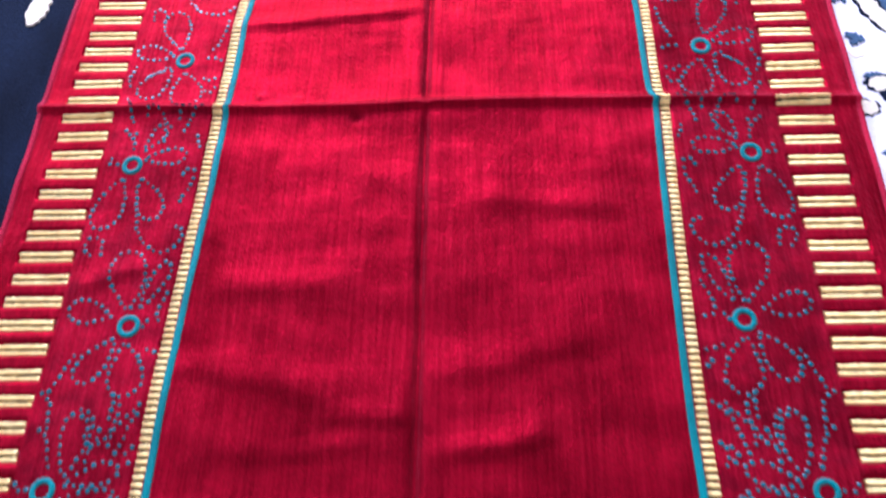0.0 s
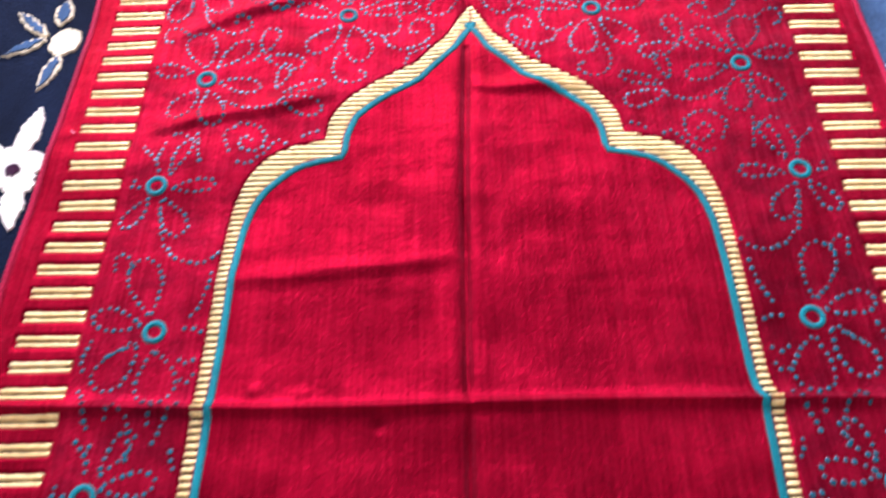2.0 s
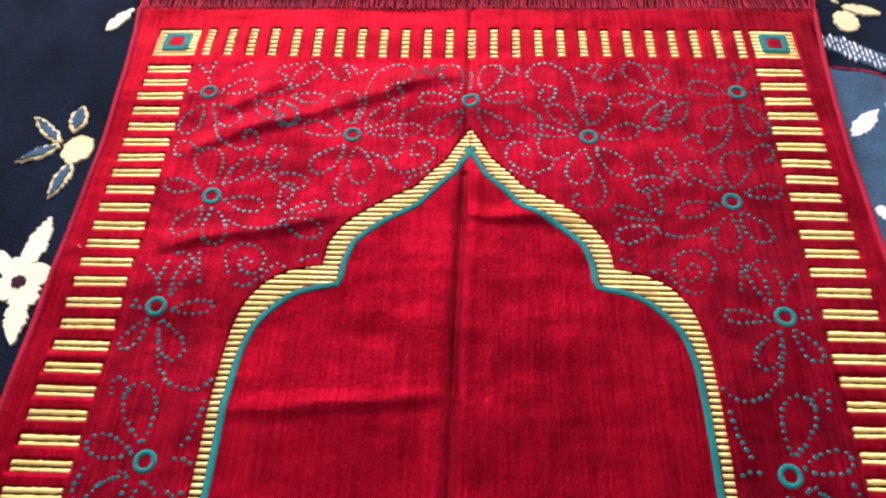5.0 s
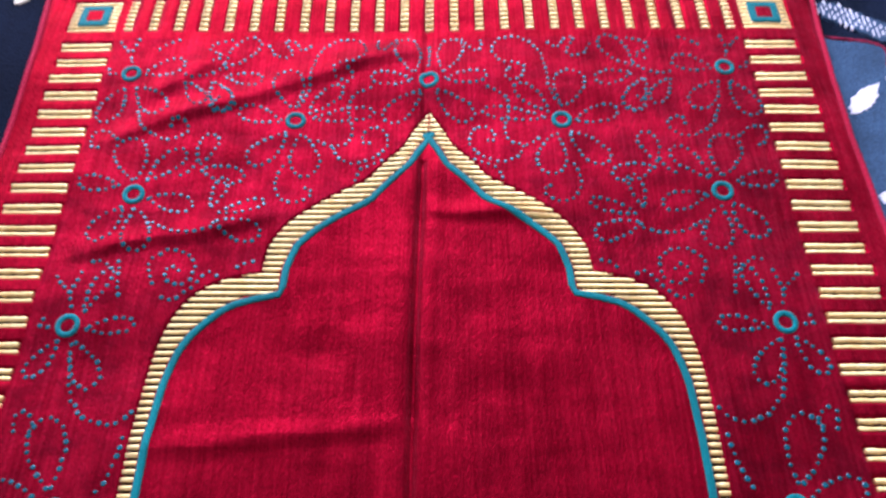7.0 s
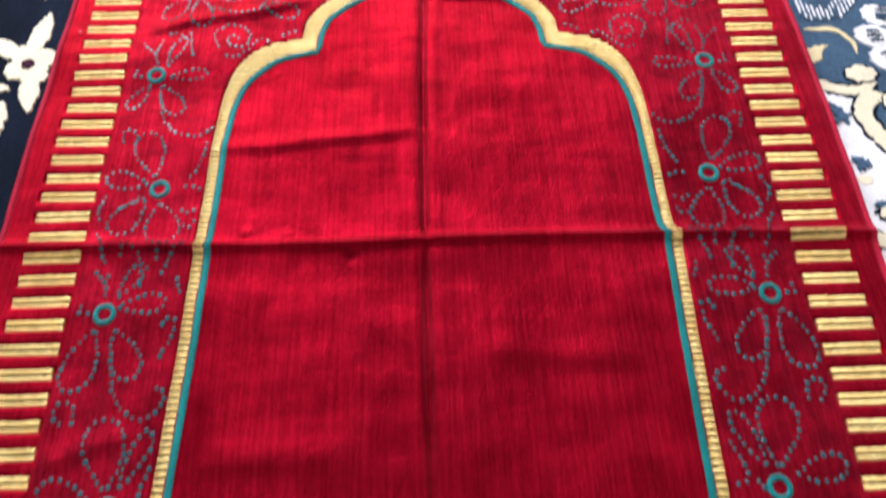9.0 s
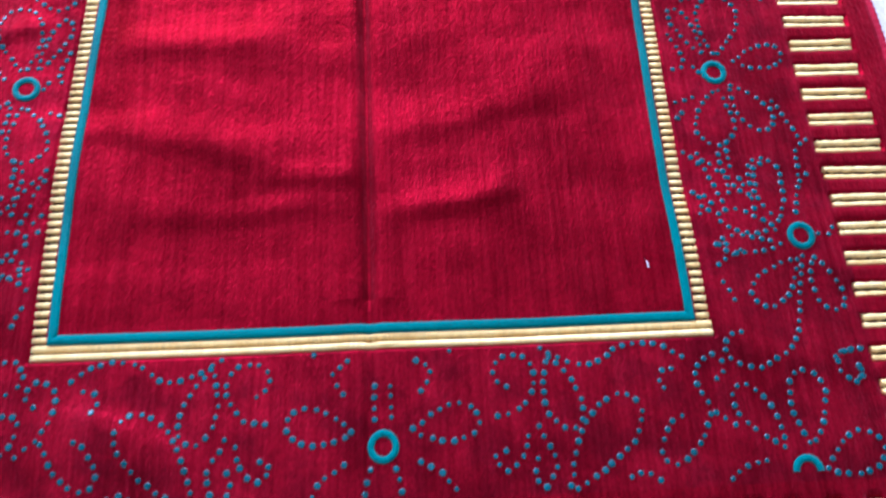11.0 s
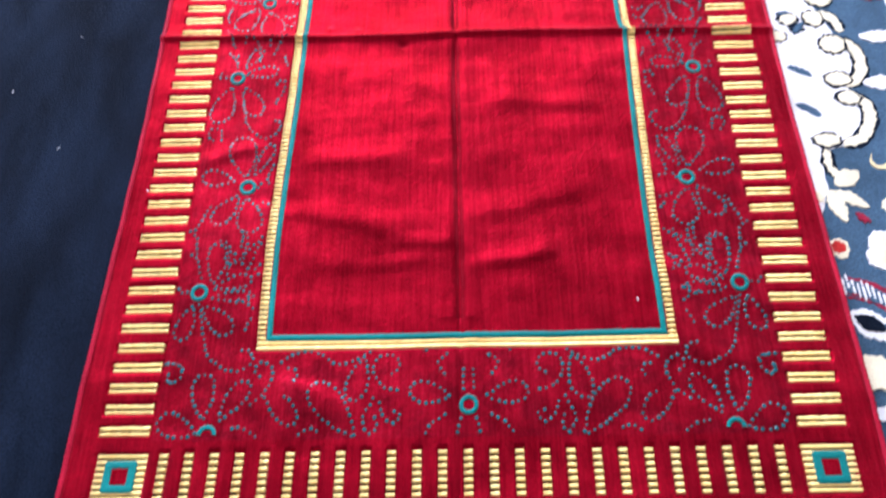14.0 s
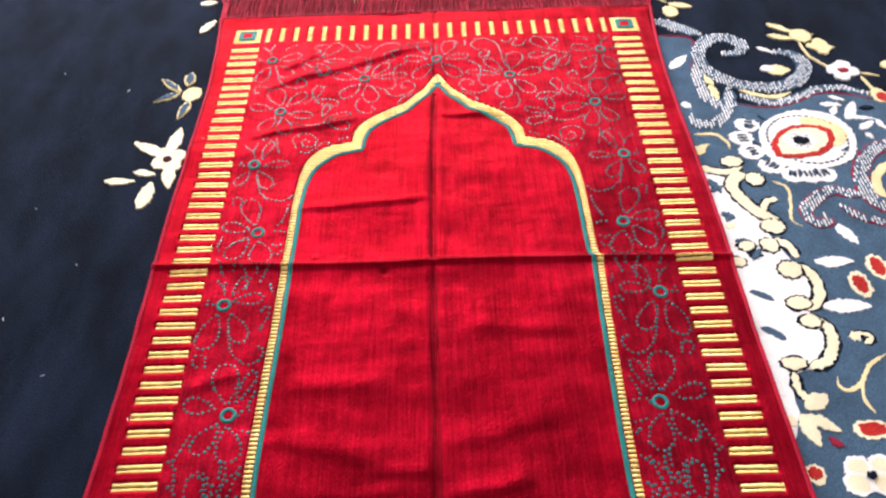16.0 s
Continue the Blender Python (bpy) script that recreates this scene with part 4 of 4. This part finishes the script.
def dotted_work():
    flower(1, 916, [(11, 8, 77, 44, 22), (12, 0, 9, 36, 15), (5, -12, -47, 42, 21)])  # axis
    vine((0, 934), (0, 958))
    vine((29, 966), (38, 952), (45, 956), (43, 969))
    vine((49, 908), (61, 901), (66, 889), (62, 865), (64, 851), (77, 846), (88, 852))
    vine((107, 890), (100, 907), (99, 928), (93, 953), (78, 967), (61, 966), (54, 952), (62, 938), (79, 934), (78, 920), (66, 917), (66, 929), (73, 928))
    vine((103, 960), (110, 954), (117, 965), (126, 966), (118, 952), (123, 945), (133, 949), (139, 961))
    flower(108, 873, [(2, 13, 75, 43, 26), (-9, 8, 131, 40, 16), (-12, 2, 171, 52, 14), (-6, -14, -100, 44, 24), (5, -13, -50, 42, 21), (11, -1, 19, 37, 18)])  # upper
    vine((75, 844), (71, 834), (58, 828), (42, 834), (33, 847), (35, 861), (45, 866), (53, 858), (51, 849), (45, 851))
    vine((114, 825), (118, 810), (112, 794), (100, 790), (90, 796), (91, 804), (99, 802))
    vine((37, 830), (45, 826), (54, 820), (58, 806))
    flower(251, 931, [(-11, -1, 161, 34, 19), (-8, -16, -130, 40, 22), (2, -16, -72, 42, 21)])  # corner
    vine((253, 969), (258, 956), (271, 969))
    vine((254, 944), (257, 955))
    vine((264, 931), (270, 931), (271, 941))
    vine((237, 885), (230, 867), (218, 857), (205, 853), (194, 861), (195, 871), (205, 875), (207, 866))
    vine((248, 853), (258, 862), (266, 863), (270, 854), (265, 844), (258, 847))
    flower(175, 926, [(-1, 7, 124, 43, 22), (-4, -2, -167, 32, 16), (6, -8, -116, 39, 19), (28, -8, -123, 33, 15)], ring=False)  # leaves
    vine((174, 937), (183, 928), (198, 924), (209, 928))
    vine((172, 967), (185, 963), (189, 956), (177, 947), (187, 942))
    vine((218, 968), (226, 964), (235, 957))
    flower(224, 798, [(2, 13, 74, 44, 27), (12, 8, 9, 33, 15), (5, -11, -58, 36, 20), (-4, -13, -103, 40, 22), (-11, -3, -166, 37, 17), (-7, 12, 129, 40, 18)])  # lower
    flower(180, 824, [(-1, 3, 103, 32, 16), (-3, -2, -167, 35, 17)], ring=False)  # leaves
    vine((181, 830), (187, 819), (195, 815))
    flower(159, 771, [(0, -1, -163, 37, 18), (-2, 8, 161, 36, 11), (4, 13, 101, 31, 11)], ring=False)  # leaves
    vine((160, 765), (174, 761), (189, 762), (205, 771))
    vine((194, 718), (200, 735), (189, 746), (177, 745), (167, 735), (169, 720), (179, 717), (187, 725), (183, 733), (177, 728))
    vine((150, 725), (157, 727), (164, 717), (177, 705), (188, 707))
    vine((126, 737), (134, 734), (138, 727))
    flower(246, 685, [(-8, 10, 109, 38, 11), (-12, -3, 173, 34, 12), (-6, -12, -121, 39, 19), (4, -11, -59, 31, 14)])  # side
    vine((247, 700), (251, 710), (265, 726))
    vine((250, 710), (246, 727))
    vine((259, 684), (265, 685), (263, 693))
    vine((226, 731), (236, 738), (244, 734))
    flower(224, 558, [(10, 5, 14, 36, 18), (10, -8, -59, 40, 24), (-2, -14, -104, 40, 28), (5, 13, 72, 49, 25)])  # side
    vine((192, 558), (200, 560), (208, 559))
    vine((193, 536), (199, 534), (206, 539))
    vine((192, 525), (197, 519), (203, 524))
    vine((191, 604), (195, 582), (202, 568))
    vine((266, 552), (270, 539), (266, 528))
    flower(247, 444, [(-9, 6, 175, 35, 16), (-10, -12, -114, 44, 22), (5, -12, -78, 49, 25), (-8, 14, 117, 31, 13)])  # side
    vine((249, 460), (252, 472), (261, 481))
    vine((252, 471), (248, 480))
    vine((260, 445), (266, 446), (264, 455))
    vine((239, 424), (234, 398), (229, 380), (216, 364), (203, 362), (193, 374), (196, 384), (204, 384))
    vine((254, 361), (255, 371), (263, 376), (268, 371), (265, 361), (259, 359))
    vine((194, 438), (200, 439), (204, 432))
    flower(219, 300, [(3, 13, 78, 50, 29), (14, 7, 13, 35, 19), (8, -10, -59, 39, 21), (-1, -13, -102, 42, 26), (-5, 14, 111, 42, 13)])  # side
    vine((193, 332), (200, 314), (198, 305), (190, 303))
    vine((209, 300), (204, 308))
    vine((190, 278), (198, 280), (206, 284))
    vine((189, 266), (196, 272))
    vine((211, 239), (212, 228), (217, 215), (225, 209))
    vine((189, 241), (201, 228), (205, 213), (208, 205))
    vine((190, 213), (195, 207), (192, 198))
    flower(245, 183, [(-6, 7, 94, 46, 21), (-8, 2, 162, 36, 15)], ring=False)  # side
    vine((253, 277), (259, 263), (264, 249))
    flower(250, 181, [(4, -13, -77, 35, 17), (-5, -14, -137, 40, 20), (-12, -5, 179, 39, 12)])  # foot
    vine((248, 168), (235, 121), (220, 107), (207, 102), (195, 107), (192, 116), (200, 124), (206, 119))
    vine((251, 197), (257, 216), (265, 224))
    vine((261, 182), (268, 182), (271, 191))
    flower(224, 45, [(10, 0, 23, 36, 22), (5, 13, 83, 42, 21), (-8, 12, 123, 42, 18)], ring='half')  # half
    vine((203, 51), (193, 50), (181, 42))
    vine((268, 111), (257, 109), (255, 97), (263, 93), (267, 102))
    vine((189, 71), (179, 80), (172, 96), (176, 107), (186, 110), (188, 101), (183, 96))
    vine((177, 77), (171, 65), (160, 54), (150, 53), (148, 62), (155, 74), (163, 78))
    vine((145, 44), (136, 49), (126, 45))
    flower(96, 40, [(1, 1, 51, 61, 27), (-5, 75, -76, 43, 20)], ring=False)  # leaf
    vine((166, 110), (154, 118), (135, 119), (116, 108), (99, 112), (86, 120))
    vine((62, 82), (75, 86), (83, 100), (80, 113), (67, 115), (60, 105), (68, 97))
    vine((159, 104), (153, 102), (151, 94), (158, 91))
    vine((83, 75), (88, 64), (91, 55), (85, 44), (79, 49), (81, 58))
    vine((77, 71), (74, 60), (66, 53), (58, 59), (65, 64))
    flower(4, 68, [(11, 7, 11, 37, 20)])  # axis
    vine((4, 83), (4, 103))
    vine((20, 59), (32, 52), (38, 43))
    vine((7, 56), (10, 43))
    vine((21, 97), (26, 109), (14, 117))
    vine((37, 119), (33, 116))
    # sprays between the side flowers
    vine((266, 515), (261, 507), (258, 497), (255, 488))
    vine((244, 495), (241, 504), (235, 500), (229, 493), (227, 481), (224, 473), (225, 466))
    vine((198, 504), (202, 500), (206, 490), (209, 481), (210, 473))
    vine((214, 502), (216, 495), (215, 487))
    vine((197, 472), (196, 465), (193, 461))
    vine((203, 434), (199, 439), (194, 439))
    vine((194, 430), (195, 422), (199, 415), (201, 408))
    vine((269, 248), (262, 242), (260, 234), (258, 222))
    vine((246, 229), (241, 233), (234, 231), (230, 225), (230, 216), (226, 208), (226, 200))
    vine((217, 247), (216, 237), (217, 229))
    vine((197, 240), (200, 235), (205, 232), (208, 227), (210, 223))
    vine((221, 222), (223, 214), (226, 207))
    vine((212, 223), (213, 216), (213, 209))
    vine((197, 210), (200, 206), (197, 199), (195, 195))
    vine((204, 177), (198, 177))
    vine((212, 173), (207, 170), (202, 168), (197, 164))
    vine((198, 153), (202, 146), (202, 140))
    vine((270, 111), (263, 110), (256, 108), (252, 103))
    vine((266, 101), (265, 93), (259, 92))
    vine((178, 895), (172, 896), (178, 886), (171, 882), (165, 884), (161, 891), (163, 900), (168, 907), (175, 911))
    vine((227, 627), (222, 620), (212, 615), (202, 613), (193, 618), (188, 624))
    vine((262, 609), (264, 617), (262, 623), (256, 621), (251, 614), (253, 609))
    vine((253, 539), (247, 543), (239, 550))
    vine((240, 664), (236, 645), (231, 630))
    vine((222, 737), (219, 722), (216, 708))


dotted_work()


def edge_binding():
    """Overcast cord down each long side."""
    for s in (-1, 1):
        v, f = [], []
        n, k = 640, 8
        for i in range(n + 1):
            y = RUG_Y0 + (RUG_Y1 - RUG_Y0) * i / n
            x = s * side_x(y)
            g = (height(x, y) + 0.001) / 2 + 0.0006
            r = 0.0035 + 0.0003 * math.sin(i * 2.1)
            for j in range(k):
                a = 2 * math.pi * j / k
                v.append((shift(x, y) + r * math.cos(a) * 0.85, y, g + (g - 0.0002) * math.sin(a) * (r / 0.0034)))
        for i in range(n):
            f += [(i * k + j, i * k + (j + 1) % k, (i + 1) * k + (j + 1) % k, (i + 1) * k + j) for j in range(k)]
        f += [tuple(range(k)), tuple(n * k + j for j in range(k - 1, -1, -1))]
        link_mesh("edge_binding", v, f, BINDING, rug, "overcast crimson edge cord", True)


edge_binding()


def lathe_blob(rx, ry, rz, nu=8, nv=5):
    v, f = [], []
    for j in range(nv + 1):
        t = math.pi * j / nv
        for i in range(nu):
            a = 2 * math.pi * i / nu
            v.append((rx * math.sin(t) * math.cos(a), ry * math.cos(t), rz * math.sin(t) * math.sin(a)))
    for j in range(nv):
        f += [(j * nu + i, j * nu + (i + 1) % nu, (j + 1) * nu + (i + 1) % nu, (j + 1) * nu + i) for i in range(nu)]
    return v, f


def stitches():
    """The row of thick overcast stitches at the near end, a finer one at the far end."""
    rnd = random.Random(9)
    v, f = lathe_blob(0.0032, 0.0058, 0.0040, 10, 7)
    me = bpy.data.meshes.new("stitch")
    me.from_pydata(v, [], f)
    me.materials.append(BINDING)
    me.polygons.foreach_set("use_smooth", [True] * len(f))
    for k in range(108):
        x = -0.345 + 0.69 * (k + 0.5) / 108
        ob = new("stitch", me)
        ob.parent = rug
        ob.matrix_local = pose(shift(x, -0.045) + rnd.uniform(-0.0006, 0.0006), -0.0435 + rnd.uniform(-0.0006, 0.0006), 0.0072, rnd.uniform(-6, 6), 0, rnd.uniform(14, 30))
    v, f = lathe_blob(0.0022, 0.0052, 0.0040, 6, 4)
    me = bpy.data.meshes.new("stitch")
    me.from_pydata(v, [], f)
    me.materials.append(FRINGE)
    for k in range(130):
        x = -0.349 + 0.698 * (k + 0.5) / 130
        ob = new("stitch", me)
        ob.parent = rug
        ob.matrix_local = pose(x, 1.0535 + rnd.uniform(-0.0008, 0.0008), 0.0065, 0, 0, rnd.uniform(12, 30))


stitches()


def heading_cord():
    """Flattened twisted roll under the stitches, from which the near fringe hangs."""
    v, f, n, k = [], [], 420, 8
    for i in range(n + 1):
        x = -0.347 + 0.694 * i / n
        for j in range(k):
            a = 2 * math.pi * j / k
            r = 1 + 0.10 * math.sin(i * 1.25 + a * 2)
            v.append((shift(x, -0.05), -0.0515 + 0.0048 * r * math.cos(a) + 0.0008 * math.sin(x * 40), 0.0052 + 0.0036 * r * math.sin(a)))
    for i in range(n):
        f += [(i * k + j, i * k + (j + 1) % k, (i + 1) * k + (j + 1) % k, (i + 1) * k + j) for j in range(k)]
    f += [tuple(range(k)), tuple(n * k + j for j in range(k - 1, -1, -1))]
    link_mesh("heading_cord", v, f, CORD, rug, "wine-red twisted heading cord", True)


heading_cord()


def glints():
    """Pale blobs here and there under the overcast stitches: glints put into colour."""
    rnd = random.Random(5)
    v, f = [], []
    for k in range(122):
        x = -0.339 + 0.678 * k / 122
        lit = noise.noise((x * 11, 0.3, 0)) + 0.02
        if lit < rnd.uniform(-0.15, 0.35):
            continue
        bv, bf = lathe_blob(0.0009, rnd.uniform(0.0009, 0.0016), 0.0008, 6, 4)
        b = len(v)
        y = -0.0500 + rnd.uniform(-0.0005, 0.0005) + 0.0008 * math.sin(x * 40)
        v += [(p[0] + shift(x, -0.053), p[1] + y, p[2] + 0.0087) for p in bv]
        f += [tuple(b + i for i in q) for q in bf]
    tagged(link_mesh("glint_thread", v, f, TIP, rug), "pale blobs painted as glints on the heading cord", kind="stuff")


glints()


def strand_mesh(points, r, v, f, k=5):
    """A limp yarn, thick at the heading and thin at its tip."""
    n, b = len(points), len(v)
    for i, (x, y, z) in enumerate(points):
        w = r * (1 - 0.35 * i / (n - 1))
        v += [(x + w * math.cos(2 * math.pi * j / k), y, z + w * math.sin(2 * math.pi * j / k)) for j in range(k)]
    for i in range(n - 1):
        f += [(b + i * k + j, b + i * k + (j + 1) % k, b + (i + 1) * k + (j + 1) % k, b + (i + 1) * k + j) for j in range(k)]
    f += [tuple(b + j for j in range(k)), tuple(b + (n - 1) * k + j for j in range(k))]


def strand(points, r, mat, parent, name):
    v, f = [], []
    strand_mesh(points, r, v, f)
    return link_mesh(name, v, f, mat, parent, smooth=True)


def fringe_path(rnd, x, k, far, low):
    length = rnd.uniform(0.071, 0.080) - (0.008 * max(0.0, abs(x) - 0.30) / 0.05 if far else 0)
    if far and 0.308 < x < 0.327:
        length *= rnd.uniform(0.5, 0.75)
    lean = 0.005 * math.sin(x * 9 + 1) + rnd.uniform(-0.0035, 0.0035) + (0.003 if x < 0 else -0.002)
    y0, d = (1.054, 1) if far else (-0.050, -1)
    z0 = rnd.uniform(0.002, 0.0045) if low else rnd.uniform(0.0055, 0.0085)
    curl = rnd.uniform(0, 6)
    return [(x + lean * u + 0.0013 * math.sin(u * 5 + curl), y0 + d * length * u, z0 * (1 - 0.4 * u) + 0.0016 * math.sin(u * math.pi)) for u in (0, 0.2, 0.4, 0.6, 0.8, 1.0)]


def fringes():
    rnd = random.Random(21)
    count = 280
    for far in (True, False):
        v, f = [], []
        for k in range(680):
            x = -0.347 + 0.694 * (k + rnd.uniform(0, 1)) / 680
            strand_mesh(fringe_path(rnd, x, k, far, True), rnd.uniform(0.0011, 0.0016), v, f, 4)
        tagged(link_mesh("fringe_underlayer", v, f, FRINGE if far else LIT_FRINGE, rug), "dense crimson fringe yarns lying beneath", kind="stuff")
        for k in range(count):
            x = -0.346 + 0.692 * (k + rnd.uniform(0.2, 0.8)) / count
            strand(fringe_path(rnd, x, k, far, False), rnd.uniform(0.0008, 0.0013), FRINGE if far else LIT_FRINGE, rug, "fringe_yarn")
    # loose tufts at the corners
    for cx, up, count in ((-0.347, 1, 9), (0.349, 1, 6), (-0.347, 0, 7)):
        y0, d = (1.048, 1) if up else (-0.046, -1)
        for _ in range(count):
            lean, length, ph = rnd.uniform(-0.022, 0.014), rnd.uniform(0.045, 0.092), rnd.uniform(0, 6)
            x = cx + rnd.uniform(-0.003, 0.003)
            pts = [(x + lean * u * u + 0.0035 * u * math.sin(u * 7 + ph), y0 + d * length * u, 0.006 + 0.004 * math.sin(u * 3)) for u in (0, 0.15, 0.3, 0.45, 0.6, 0.75, 0.9, 1.0)]
            strand(pts, rnd.uniform(0.0009, 0.0014), BINDING, rug, "corner_tuft")


fringes()


def lint():
    """Pale specks of fluff caught on the pile."""
    fluff = material("white_fluff", (0.8, 0.78, 0.75), 0.9)
    rnd = random.Random(33)
    spots = ((0.152, 0.166, 1), (-0.322, 0.298, 1), (-0.325, 0.742, 1), (-0.46, 0.87, 0), (-0.57, 0.92, 0), (-0.44, 0.52, 0), (-0.52, 0.62, 0), (-0.43, 0.36, 0), (-0.40, 0.74, 0), (-0.50, 0.44, 0))
    for x, y, on in spots:
        g = height(x, y) if on else 0.0012
        a = rnd.uniform(0, 3.1)
        pts = [(x + 0.004 * (u - 0.5) * math.cos(a), y + 0.004 * (u - 0.5) * math.sin(a), g + 0.0012 + 0.0006 * math.sin(u * 3)) for u in (0, 0.33, 0.66, 1)]
        tagged(strand(pts, 0.0005, fluff, None, "lint"), "white speck of fluff lying on the pile", "lint", "specks of fluff")


lint()
